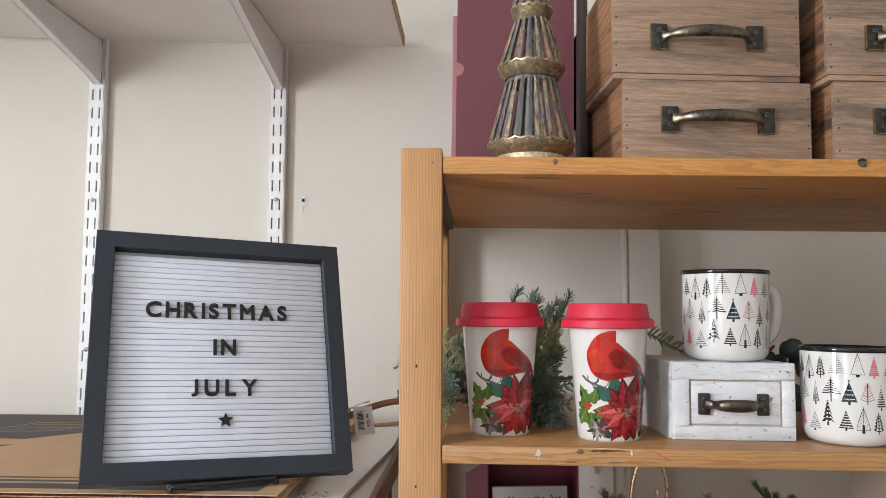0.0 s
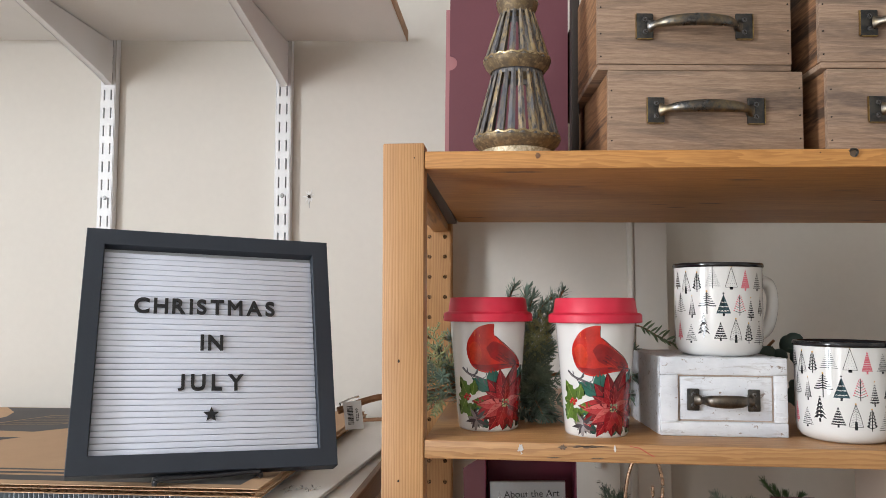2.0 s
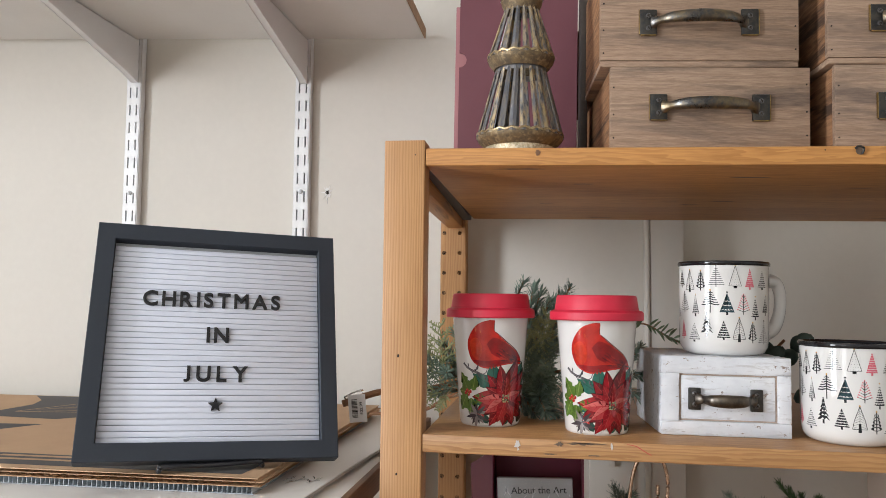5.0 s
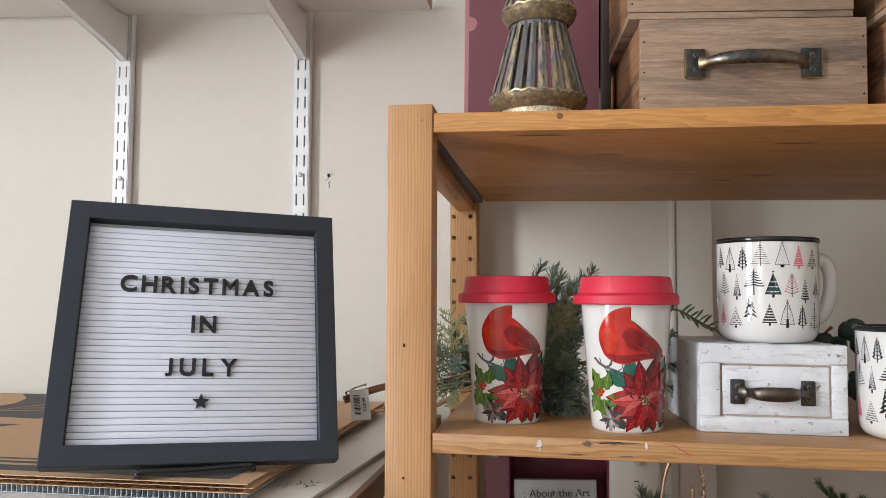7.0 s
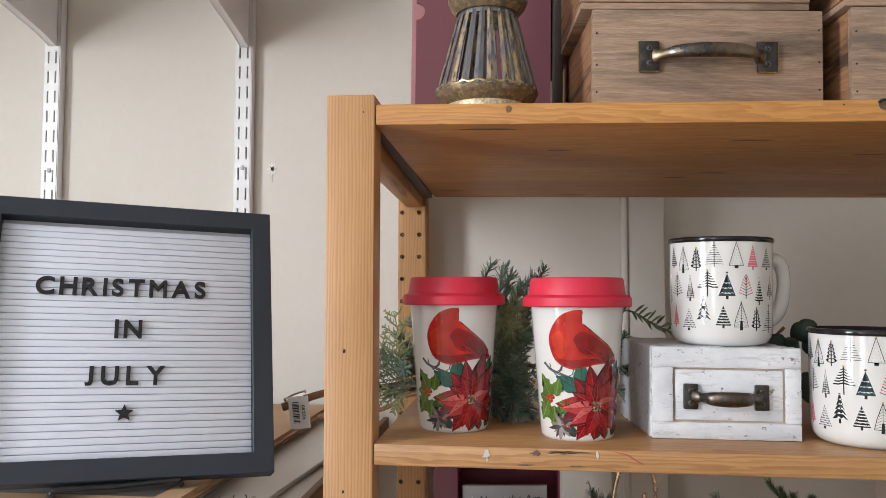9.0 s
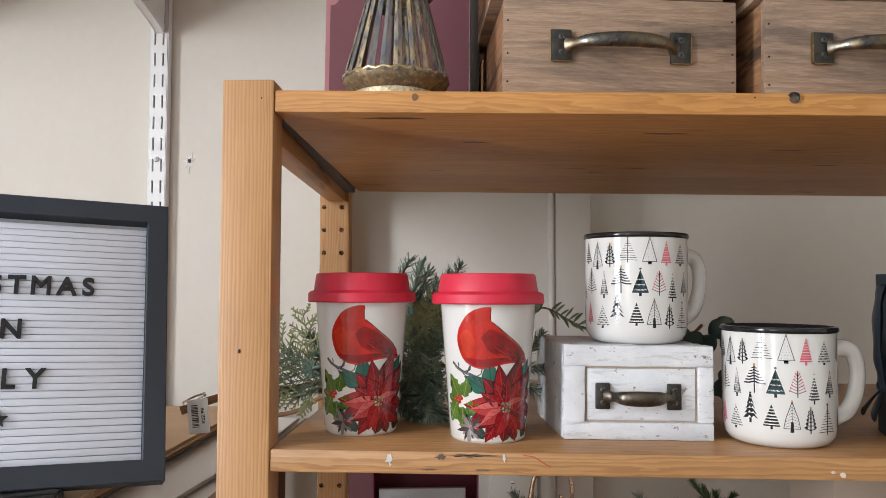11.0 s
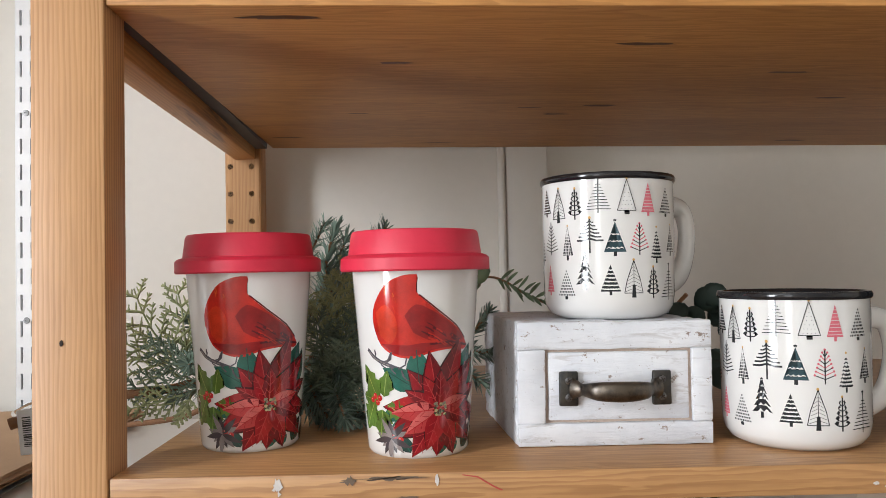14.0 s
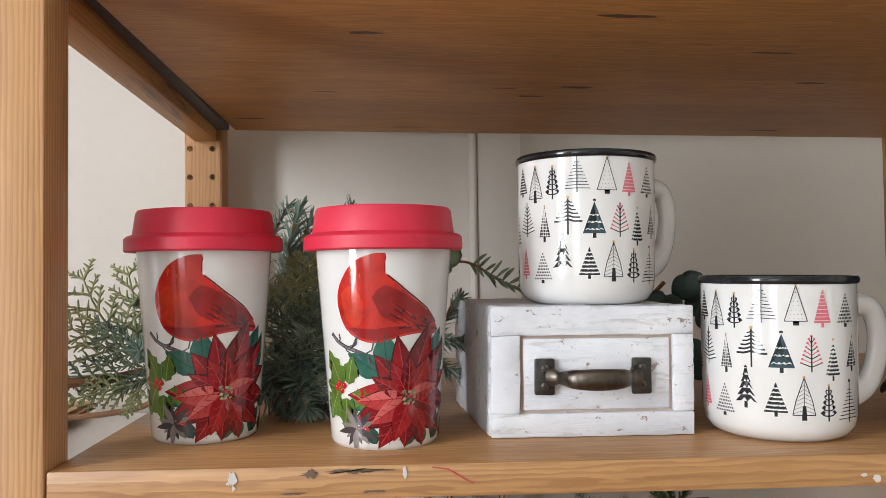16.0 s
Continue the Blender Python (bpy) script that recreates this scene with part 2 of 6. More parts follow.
M_FOAMEDGE = plain("grey_board_edge", (0.42, 0.40, 0.39), 0.7)
M_CORRPLAST = plain("grey_corrugated_plastic", (0.46, 0.50, 0.54), 0.4)
M_TABLE = wood("brown_table", (0.24, 0.12, 0.06), (0.12, 0.06, 0.03), "y", rough=0.5, knots=False)
M_FILM = glassy("clear_film", 0.08)
M_GLINT = plain("painted_film_glint", (0.72, 0.73, 0.75), 0.12, vary=0.05, relief=0.0)
M_PAPER = plain("white_label", (0.80, 0.80, 0.81), 0.5, vary=0.02)
M_GREYCARD = plain("grey_card", (0.36, 0.36, 0.365), 0.5, vary=0.03)
M_BEIGE = plain("beige_card", (0.38, 0.31, 0.255), 0.7, vary=0.03)
M_BARS = plain("black_ink", (0.03, 0.03, 0.03), 0.7)
M_NEEDLE = foliage("fir_needles", (0.075, 0.120, 0.095), (0.27, 0.355, 0.275), 0.38)
M_CEDAR = foliage("cedar_scales", (0.16, 0.19, 0.09), (0.42, 0.43, 0.21))
M_CEDARD = foliage("dark_cedar_scales", (0.075, 0.11, 0.08), (0.20, 0.25, 0.17))
M_STEM = plain("brown_stem", (0.26, 0.13, 0.065), 0.8, vary=0.3, size=120, relief=0.4)
M_LEAF = foliage("eucalyptus_leaf", (0.10, 0.15, 0.08), (0.16, 0.21, 0.11), 0.5)
M_LEAFD = foliage("dark_leaf", (0.022, 0.048, 0.042), (0.05, 0.09, 0.075), 0.5)
M_GOLD = metal_mix("rose_gold_wire", (0.46, 0.31, 0.22), (0.34, 0.22, 0.15), 0.25)
M_SWITCH = plain("ivory_plastic", (0.72, 0.69, 0.63), 0.35, vary=0.02, relief=0.02)
M_LEADTAPE = plain("dark_scuff", (0.13, 0.090, 0.062), 0.6, vary=0.3, size=200)
M_PAINTSPOT = plain("white_paint_spot", (0.62, 0.58, 0.55), 0.6, vary=0.2, size=300)
M_PEN = plain("red_crayon", (0.45, 0.06, 0.05), 0.7)
M_PINK = plain("pink_print", (0.62, 0.14, 0.18), 0.15, relief=0)
M_PBLACK = plain("black_print", (0.02, 0.022, 0.025), 0.12, relief=0)
M_PTEAL = plain("teal_print", (0.035, 0.07, 0.085), 0.12, relief=0)
M_PGOLD = plain("gold_print", (0.60, 0.36, 0.12), 0.15, relief=0)
INK = {}


def ink(name, color):
    if name not in INK:
        INK[name] = plain(name, color, 0.09, vary=0.42, size=260, relief=0, coat=0.3)
    return INK[name]


# ---- mesh helpers ----
def mesh_of(name, bm, material, smooth=False):
    bmesh.ops.recalc_face_normals(bm, faces=bm.faces)
    me = bpy.data.meshes.new(name)
    bm.to_mesh(me)
    bm.free()
    me.materials.append(material)
    if smooth:
        for f in me.polygons:
            f.use_smooth = True
        me.set_sharp_from_angle(angle=radians(40))
    return me


def part(name, bm, material, parent=None, label="", smooth=True):
    ob = new(name, mesh_of(name, bm, material, smooth))
    if parent:
        ob.parent = parent
    return tagged(ob, label)


def thing(name, label, category, m=None, group="", kind=""):
    ob = new(name)
    ob.empty_display_size = 0.03
    ob.matrix_world = m or Matrix()
    return tagged(ob, label, category, group, kind)


def box(x0, x1, y0, y1, z0, z1, bevel=0.0, bm=None, seg=2):
    bm2 = bmesh.new()
    vs = [bm2.verts.new((x, y, z)) for x in (x0, x1) for y in (y0, y1) for z in (z0, z1)]
    for f in ((0, 1, 3, 2), (4, 6, 7, 5), (0, 4, 5, 1), (2, 3, 7, 6), (0, 2, 6, 4), (1, 5, 7, 3)):
        bm2.faces.new([vs[i] for i in f])
    if bevel:
        bmesh.ops.bevel(bm2, geom=bm2.edges[:], offset=bevel, segments=seg, affect="EDGES", profile=0.5)
    return join(bm, bm2)


def join(bm, bm2):
    if bm is None:
        return bm2
    tmp = bpy.data.meshes.new("tmp")
    bm2.to_mesh(tmp)
    bm2.free()
    bm.from_mesh(tmp)
    bpy.data.meshes.remove(tmp)
    return bm


def roughen(bm, amount, scale):
    for v in bm.verts:
        v.co += noise.noise_vector(v.co * scale) * amount
    return bm


def lathe(profile, n=64, bm=None, wobble=None):
    """profile: (radius, z) from the bottom up; ends of radius 0 close it."""
    bm = bm or bmesh.new()
    rows = []
    for r, z in profile:
        if r < 1e-6:
            rows.append([bm.verts.new((0, 0, z))])
        else:
            rows.append([bm.verts.new((r * math.cos(a), r * math.sin(a), z + (wobble(a, r, z) if wobble else 0))) for a in (2 * math.pi * i / n for i in range(n))])
    for a, b in zip(rows, rows[1:]):
        for i in range(n):
            j = (i + 1) % n
            if len(a) == 1 and len(b) == 1:
                continue
            if len(a) == 1:
                bm.faces.new((a[0], b[j], b[i]))
            elif len(b) == 1:
                bm.faces.new((a[i], a[j], b[0]))
            else:
                bm.faces.new((a[i], a[j], b[j], b[i]))
    return bm


def tube(points, radius, n=8, bm=None, flat=1.0, up=(0, 0, 1)):
    """A swept tube; radius a number or one for each point; flat squeezes it along its second axis."""
    bm = bm or bmesh.new()
    pts = [Vector(p) for p in points]
    rings = []
    for i, p in enumerate(pts):
        d = (pts[min(i + 1, len(pts) - 1)] - pts[max(i - 1, 0)]).normalized()
        side = d.cross(Vector(up))
        if side.length < 1e-3:
            side = d.cross(Vector((1, 0, 0)))
        side.normalize()
        top = side.cross(d)
        r = radius[i] if isinstance(radius, (list, tuple)) else radius
        rings.append([bm.verts.new(p + side * r * math.cos(a) + top * r * flat * math.sin(a)) for a in (2 * math.pi * k / n for k in range(n))])
    for a, b in zip(rings, rings[1:]):
        for k in range(n):
            bm.faces.new((a[k], a[(k + 1) % n], b[(k + 1) % n], b[k]))
    bm.faces.new(rings[0][::-1])
    bm.faces.new(rings[-1])
    return bm


def smooth_path(points, steps=6):
    pts = [Vector(p) for p in points]
    out = []
    for i in range(len(pts) - 1):
        p0, p1, p2, p3 = pts[max(i - 1, 0)], pts[i], pts[i + 1], pts[min(i + 2, len(pts) - 1)]
        for k in range(steps):
            t = k / steps
            out.append(0.5 * (2 * p1 + (p2 - p0) * t + (2 * p0 - 5 * p1 + 4 * p2 - p3) * t * t + (3 * p1 - p0 - 3 * p2 + p3) * t ** 3))
    return out + [pts[-1]]


def prism(poly, depth, bm=None):
    """A flat outline in x and z, pushed back along +y by depth."""
    bm2 = bmesh.new()
    vs = [bm2.verts.new((x, 0, z)) for x, z in poly]
    f = bm2.faces.new(vs)
    got = bmesh.ops.extrude_face_region(bm2, geom=[f])
    for v in got["geom"]:
        if isinstance(v, bmesh.types.BMVert):
            v.co.y += depth
    return join(bm, bm2)


def holed(x0, x1, z0, z1, holes, depth, y=0.0, n=12):
    """A plate in x and z at y, cut at each hole (x, z, half width, half height, round) and sunk by depth. One cell a hole, in a grid."""
    bm = bmesh.new()
    xs = sorted({h[0] for h in holes})
    zs = sorted({h[1] for h in holes})
    xe = [x0] + [(a + b) / 2 for a, b in zip(xs, xs[1:])] + [x1]
    ze = [z0] + [(a + b) / 2 for a, b in zip(zs, zs[1:])] + [z1]
    cache = {}

    def vert(x, z, d=0.0):
        key = (round(x, 6), round(z, 6), d)
        if key not in cache:
            cache[key] = bm.verts.new((x, y + d, z))
        return cache[key]
    look_up = {(h[0], h[1]): h for h in holes}
    for i, cx in enumerate(xs):
        for j, cz in enumerate(zs):
            a, b, c, d = xe[i], xe[i + 1], ze[j], ze[j + 1]
            outer = [(a, c), ((a + b) / 2, c), (b, c), (b, (c + d) / 2), (b, d), ((a + b) / 2, d), (a, d), (a, (c + d) / 2)]
            h = look_up.get((cx, cz))
            if not h:
                bm.faces.new([vert(*p) for p in outer])
                continue
            ring = []
            for px, pz in outer:
                sx = 0 if abs(px - (a + b) / 2) < 1e-9 else (1 if px > (a + b) / 2 else -1)
                sz = 0 if abs(pz - (c + d) / 2) < 1e-9 else (1 if pz > (c + d) / 2 else -1)
                k = 0.7071 if h[4] and sx and sz else 1
                ring.append((cx + sx * k * h[2], cz + sz * k * h[3]))
            for k in range(8):
                q = (k + 1) % 8
                bm.faces.new((vert(*outer[k]), vert(*outer[q]), vert(*ring[q]), vert(*ring[k])))
                bm.faces.new((vert(*ring[k]), vert(*ring[q]), vert(*ring[q], depth), vert(*ring[k], depth)))
            bm.faces.new([vert(*p, depth) for p in ring])
    return bm


def text_mesh(name, body, size, depth, material, parent, m, bold=0.0, spacing=1.0, label=""):
    cu = bpy.data.curves.new(name, "FONT")
    cu.body, cu.size, cu.extrude, cu.offset, cu.align_x, cu.align_y = body, size, depth, bold, "CENTER", "CENTER"
    cu.space_character = spacing
    tmp = new(name + "_curve", cu)
    me = bpy.data.meshes.new_from_object(tmp.evaluated_get(bpy.context.evaluated_depsgraph_get()))
    bpy.data.objects.remove(tmp)
    bpy.data.curves.remove(cu)
    me.materials.clear()
    me.materials.append(material)
    ob = new(name, me)
    ob.parent, ob.matrix_basis = parent, m
    return tagged(ob, label)


# ---- the room ----
def wall(name, bm, material=M_WALL):
    return tagged(part(name, bm, material, smooth=False), "painted shop wall, plain cream", "wall", kind="structure")


tagged(part("floor", box(WEST_X - 0.2, EAST_X + 0.2, SOUTH_Y - 0.2, WALL_Y + 0.2, -0.1, 0), M_FLOOR, smooth=False), "brown wooden shop floor", "floor", kind="structure")
tagged(part("ceiling", box(WEST_X - 0.2, EAST_X + 0.2, SOUTH_Y - 0.2, WALL_Y + 0.2, CEIL_Z, CEIL_Z + 0.1), M_CEIL, smooth=False), "plain white ceiling", "ceiling", kind="structure")
wall("wall_north", box(WEST_X - 0.2, 0.3365, WALL_Y, WALL_Y + 0.20, 0, CEIL_Z))
RECESS = 0.07
wall("wall_north_recess", box(0.3365, EAST_X + 0.2, WALL_Y + RECESS, WALL_Y + 0.20, 0, CEIL_Z))
for k, (side, a, b, power) in enumerate(WINDOWS):
    # each wall is built along its own length, then turned into place
    lo, hi, m = {"west": (SOUTH_Y, WALL_Y, pose(WEST_X, 0, 0, 0, 0, 90)), "east": (SOUTH_Y, WALL_Y + RECESS, pose(EAST_X, 0, 0, 0, 0, 90)), "south": (WEST_X - 0.2, EAST_X + 0.2, pose(0, SOUTH_Y, 0))}[side]
    d0, d1 = (0.0, 0.15) if side == "west" else (-0.15, 0.0)
    bm = box(lo, hi, d0, d1, 0, WIN_Z[0])
    box(lo, hi, d0, d1, WIN_Z[1], CEIL_Z, bm=bm)
    box(lo, a, d0, d1, WIN_Z[0], WIN_Z[1], bm=bm)
    box(b, hi, d0, d1, WIN_Z[0], WIN_Z[1], bm=bm)
    wall("wall_" + side, bm).matrix_world = m
    w = thing("window_%d" % (k + 1), "white-framed shop window letting daylight in", "window", m @ pose((a + b) / 2, 0, WIN_Z[0]), kind="structure")
    h, half = WIN_Z[1] - WIN_Z[0], (b - a) / 2
    f0, f1 = (-0.01, 0.04) if side == "west" else (-0.04, 0.01)
    for x0, x1, z0, z1 in ((-half + 0.002, -half + 0.05, 0.002, h - 0.002), (half - 0.05, half - 0.002, 0.002, h - 0.002), (-half + 0.05, half - 0.05, 0.002, 0.05), (-half + 0.05, half - 0.05, h - 0.05, h - 0.002)):
        part("window_frame", box(x0, x1, f0, f1, z0, z1, 0.004), M_WHITE, w)

# a flat batten on the wall, behind the shelves
bm = box(0.2845, 0.337, WALL_Y - 0.024, WALL_Y - 0.001, 0.0, 2.5, 0.002)
box(0.276, 0.2843, WALL_Y - 0.028, WALL_Y - 0.001, 0.0, 2.5, 0.004, bm, 4)
tagged(part("trim", bm, M_TRIM), "cream painted upright batten with a beaded edge on the wall", "trim", kind="structure")
HOLE_R = random.Random(31)
torn = [((0.0105 if k % 2 else 0.0052) * HOLE_R.uniform(0.7, 1.25) * math.cos(k * math.pi / 9), (0.0135 if k % 2 else 0.006) * HOLE_R.uniform(0.7, 1.25) * math.sin(k * math.pi / 9)) for k in range(18)]
core = [(x * 0.40 * HOLE_R.uniform(0.8, 1.3), z * 0.34 * HOLE_R.uniform(0.8, 1.3)) for x, z in torn]
hole = tagged(part("wall_plug_hole", prism(torn, 0.0009), M_CEIL, smooth=False), "ragged screw hole torn in the cream wall paint", "hole", kind="structure")
hole.matrix_world = pose(-0.261, WALL_Y - 0.0009, 1.52)
part("torn_core", prism(core, 0.0006), M_DARK, hole, "dark torn plaster", smooth=False).matrix_basis = pose(0, -0.0007, 0)
part("crack", prism([(-0.0006, -0.009), (0.0004, -0.009), (0.0009, -0.020), (0.0002, -0.0205)], 0.0004), M_FOAMEDGE, hole, "hairline crack in the paint", smooth=False)

# ---- white slotted uprights, brackets and the laminate shelf ----
RAILS = (-0.622, -0.305)


def slotted_upright(x):
    t = thing("slotted_upright", "white metal slotted shelf upright screwed to the wall", "shelf upright", pose(x, WALL_Y, 1.08), "slotted uprights")
    zs = [0.015 + 0.032 * k for k in range(27)]
    holes = [(sx, z, 0.0014, 0.0095, False) for z in zs for sx in (-0.0062, 0.0062)]
    part("channel", holed(-0.0122, 0.0122, 0.0, 0.865, holes, 0.007, -0.016), M_WHITE, t, smooth=False)
    for x0 in (-0.0138, 0.0124):
        part("flange", box(x0, x0 + 0.0014, -0.0154, -0.001, 0, 0.865, 0.0006), M_WHITE, t)
    slot = mesh_of("slot", box(-0.0013, 0.0013, -0.0120, -0.0095, -0.0094, 0.0094), M_SLOT)
    for z in zs:
        for sx in (-0.0062, 0.0062):
            o = new("slot", slot)
            o.parent, o.matrix_basis = t, pose(sx, 0, z)
    for z in (0.440, 0.185):
        s = part("screw", lathe([(0, -0.001), (0.0042, -0.001), (0.0036, 0.0008), (0.0012, 0.0012), (0.0010, 0.0002), (0, 0.0002)], 16), M_STEEL, t, "zinc screw head")
        s.matrix_basis = pose(0, -0.0165, z, 90)
    return t


def shelf_bracket(x, low):
    t = thing("shelf_bracket", "white pressed metal shelf bracket under the wall shelf", "bracket", pose(x, WALL_Y, low), "shelf brackets")
    poly = [(-0.018, -0.003), (-0.052, 0.0065), (-0.275, 0.048), (-0.40, 0.058), (-0.40, 0.072), (-0.018, 0.0735)]
    for sx in (-0.0065, 0.0055):
        bm = bmesh.new()
        vs = [bm.verts.new((sx, y, z)) for y, z in poly]
        ws = [bm.verts.new((sx + 0.001, y, z)) for y, z in poly]
        bm.faces.new(vs), bm.faces.new(ws[::-1])
        for k in range(len(poly)):
            q = (k + 1) % len(poly)
            bm.faces.new((vs[k], vs[q], ws[q], ws[k]))
        part("side_plate", bm, M_WHITE, t, smooth=False)
    bm = bmesh.new()
    low = [bm.verts.new((sx, y, z + 0.001)) for y, z in poly[:4] for sx in (-0.0065, 0.0065)]
    for k in range(3):
        bm.faces.new((low[2 * k], low[2 * k + 1], low[2 * k + 3], low[2 * k + 2]))
    part("lower_lip", bm, M_WHITE, t, smooth=False)
    return t


for x, low in zip(RAILS, (1.7235, 1.7125)):
    slotted_upright(x)
    shelf_bracket(x + 0.0015, low)
t = thing("wall_shelf", "white laminate wall shelf with a bare chipboard end", "shelf", pose(-0.6, WALL_Y - 0.01, 1.7985, 0, 1.95, 0))
part("board", box(-0.90, 0.511, -0.42, -0.012, 0, 0.018, 0.0008), M_LAMINATE, t, smooth=False)
part("end_edge", box(0.5112, 0.513, -0.42, -0.012, 0.0005, 0.0175), M_CHIP, t, "raw chipboard edge", smooth=False)

# ---- pine shelving unit ----
SHELVES = (0.912, 1.200, 1.488)
unit = thing("shelving_unit", "varnished pine shelving unit with drilled posts", "shelving unit", pose(0, 0.8, 0))
XR = 0.807


def unit_post(x0, y0, y1, top, material, face):
    bm = box(x0, x0 + 0.042, y0, y1, 0, top, 0.0016)
    p = part("post", bm, material, unit, smooth=True)
    zs = [0.560 + 0.0325 * k for k in range(29)]
    holes = [(x0 + 0.0063 + dx, z + 0.006, 0.0036, 0.0036, True) for z in zs if z + 0.02 < top for dx in (0, 0.025)]
    if face > 0:
        return p
    y = y0 - 0.0006
    part("drilled_face", holed(x0 + 0.002, x0 + 0.040, zs[0] - 0.02, top - 0.004, holes, -face * 0.006, y), material, p, smooth=False)
    pin = mesh_of("peg_hole", lathe([(0, 0), (0.0034, 0), (0.0034, 0.0006), (0, 0.0006)], 10), M_DARK)
    for h in holes:
        if h[1] > 1.0:
            o = new("peg_hole", pin)
            o.parent, o.matrix_basis = p, pose(h[0], y - face * 0.0012, h[1], 90)
    return p


unit_post(-0.0442, -0.0015, 0.0305, 1.4965, M_PINE_Z, 1)
unit_post(XR - 0.004, -0.0015, 0.0305, 1.4965, M_PINE_Z, 1)
unit_post(-0.0525, 0.475, 0.507, 1.4965, M_PINE_ZR, -1)
unit_post(XR - 0.012, 0.475, 0.507, 1.4965, M_PINE_ZR, -1)
for x0, x1 in ((-0.041, -0.0165), (XR + 0.004, XR + 0.028)):
    for z, dip in ((0.30, 0), (1.4605, -1.15)):
        part("side_rail", box(x0, x1, 0, 0.443, 0, 0.024, 0.0015), M_PINE_Y, unit).matrix_basis = pose(0, 0.031, z, dip)
# the boards sag a little towards the far end
SLOPE = {0.912: 0.0, 1.200: 0.46, 1.488: 0.62}


def sag(x, z):
    return z - x * math.tan(radians(SLOPE[z]))


for z in SHELVES:
    board = part("shelf_board", box(-0.0018, XR - 0.0055, 0.0, 0.506, -0.018, 0, 0.0014, seg=2), M_PINE_WORN if z == 1.200 else M_PINE_X, unit)
    board.matrix_basis = pose(0, 0, z, 0, SLOPE[z], 0)
    if z > 1.4:
        # dark filler paints the shade in the gap between board and side rail
        part("edge_channel", box(-0.0160, -0.0022, 0, 0.443, -0.0098, 0.001), M_SLOT, unit, "dark strip put in for the shaded gap at the end of the board", smooth=False).matrix_basis = pose(0, 0.031, z, -1.8)
        # knots on the underside, drawn out along the grain
        for k, (kx, ky, length, width) in enumerate(((0.347, 0.269, 0.040, 0.010), (0.312, 0.306, 0.034, 0.009), (0.281, 0.276, 0.030, 0.004), (0.335, 0.074, 0.046, 0.010), (0.161, 0.121, 0.036, 0.008), (0.094, 0.020, 0.062, 0.010), (0.030, 0.431, 0.042, 0.010), (0.621, 0.465, 0.050, 0.012), (0.20, 0.47, 0.05, 0.006), (0.47, 0.15, 0.05, 0.007), (0.55, 0.24, 0.035, 0.008), (0.12, 0.30, 0.03, 0.004))):
            kr = random.Random(60 + k)
            out = [(kx + length / 2 * math.cos(a) * kr.uniform(0.55, 1.0), ky + width / 2 * math.sin(a) * kr.uniform(0.4, 1.0)) for a in (2 * math.pi * q / 18 for q in range(18))]
            bm = bmesh.new()
            f = bm.faces.new([bm.verts.new((x, y, 0)) for x, y in out])
            bmesh.ops.triangulate(bm, faces=[f])
            part("knot", bm, M_KNOT, board, "dark knot drawn out along the grain", smooth=False).matrix_basis = pose(0, 0, -0.0183)
FRONT = 0.7994 - 0.8


def mark(name, poly, z0, material, label, parent=unit, y=FRONT):
    ob = part(name, prism(poly, 0.0003), material, parent, label, smooth=False)
    ob.matrix_basis = pose(0, y, z0)
    return ob


def blob(cx, cz, w, h, seed, n=14, jag=0.45):
    r = random.Random(seed)
    return [(cx + w / 2 * math.cos(a) * (1 - jag * r.random()), cz + h / 2 * math.sin(a) * (1 - jag * r.random())) for a in (2 * math.pi * k / n for k in range(n))]


mark("paint_chip", blob(0.0925, 0, 0.0085, 0.013, 3, 22, 0.8), 1.1925, M_PAINTSPOT, "chipped white paint")
mark("paint_chip", blob(0.1835, 0, 0.0028, 0.008, 5), 1.1945, M_PAINTSPOT, "chipped white paint")
mark("paint_chip", blob(0.4460, 0, 0.0055, 0.005, 7), 1.1830, M_PAINTSPOT, "chipped white paint")
mark("paint_chip", blob(0.4385, 0, 0.004, 0.0025, 8), 1.1850, M_PAINTSPOT, "chipped white paint")
mark("scuff", blob(0.158, 0, 0.044, 0.0034, 9, 40, 0.85), 1.1958, M_LEADTAPE, "dark scuff")
mark("scuff", blob(0.134, 0, 0.013, 0.006, 10, 26, 0.8), 1.1950, M_LEADTAPE, "dark scuff")
mark("scuff", blob(0.125, 0, 0.018, 0.0020, 12, 26, 0.8), 1.1850, M_LEADTAPE, "dark scuff")
mark("scuff", blob(0.166, 0, 0.018, 0.0018, 13, 26, 0.8), 1.1848, M_LEADTAPE, "dark scuff")
mark("crayon_line", [(0.198, 0.0042), (0.207, 0.0028), (0.216, -0.0028), (0.221, -0.0052), (0.220, -0.0056), (0.2155, -0.0034), (0.2065, 0.0022), (0.198, 0.0037)], 1.1928, M_PEN, "red crayon line")
mark("nail_head", blob(-0.027, 0, 0.0022, 0.0040, 14, 10, 0.2), 1.277, M_DARK, "dark nail hole", y=-0.0021)
mark("nail_head", blob(-0.027, 0, 0.0022, 0.0030, 15, 10, 0.2), 1.160, M_DARK, "dark nail hole", y=-0.0021)
mark("nail_head", blob(-0.012, 0, 0.0012, 0.0018, 16, 10, 0.2), 1.481, M_DARK, "dark nail hole", y=-0.0021)
knot = mark("hook_screw", blob(0.415, 0, 0.0085, 0.0085, 17, 12, 0.2), 1.4785, M_LEADTAPE, "small steel hook and dark hole in the board edge")
part("steel_hook", tube(smooth_path([(0.4105, -0.001, 0.0020), (0.413, -0.003, 0.0042), (0.4175, -0.003, 0.002), (0.4165, -0.001, -0.003)], 5), 0.0010, 6), M_PLATE, knot, "bent steel hook")
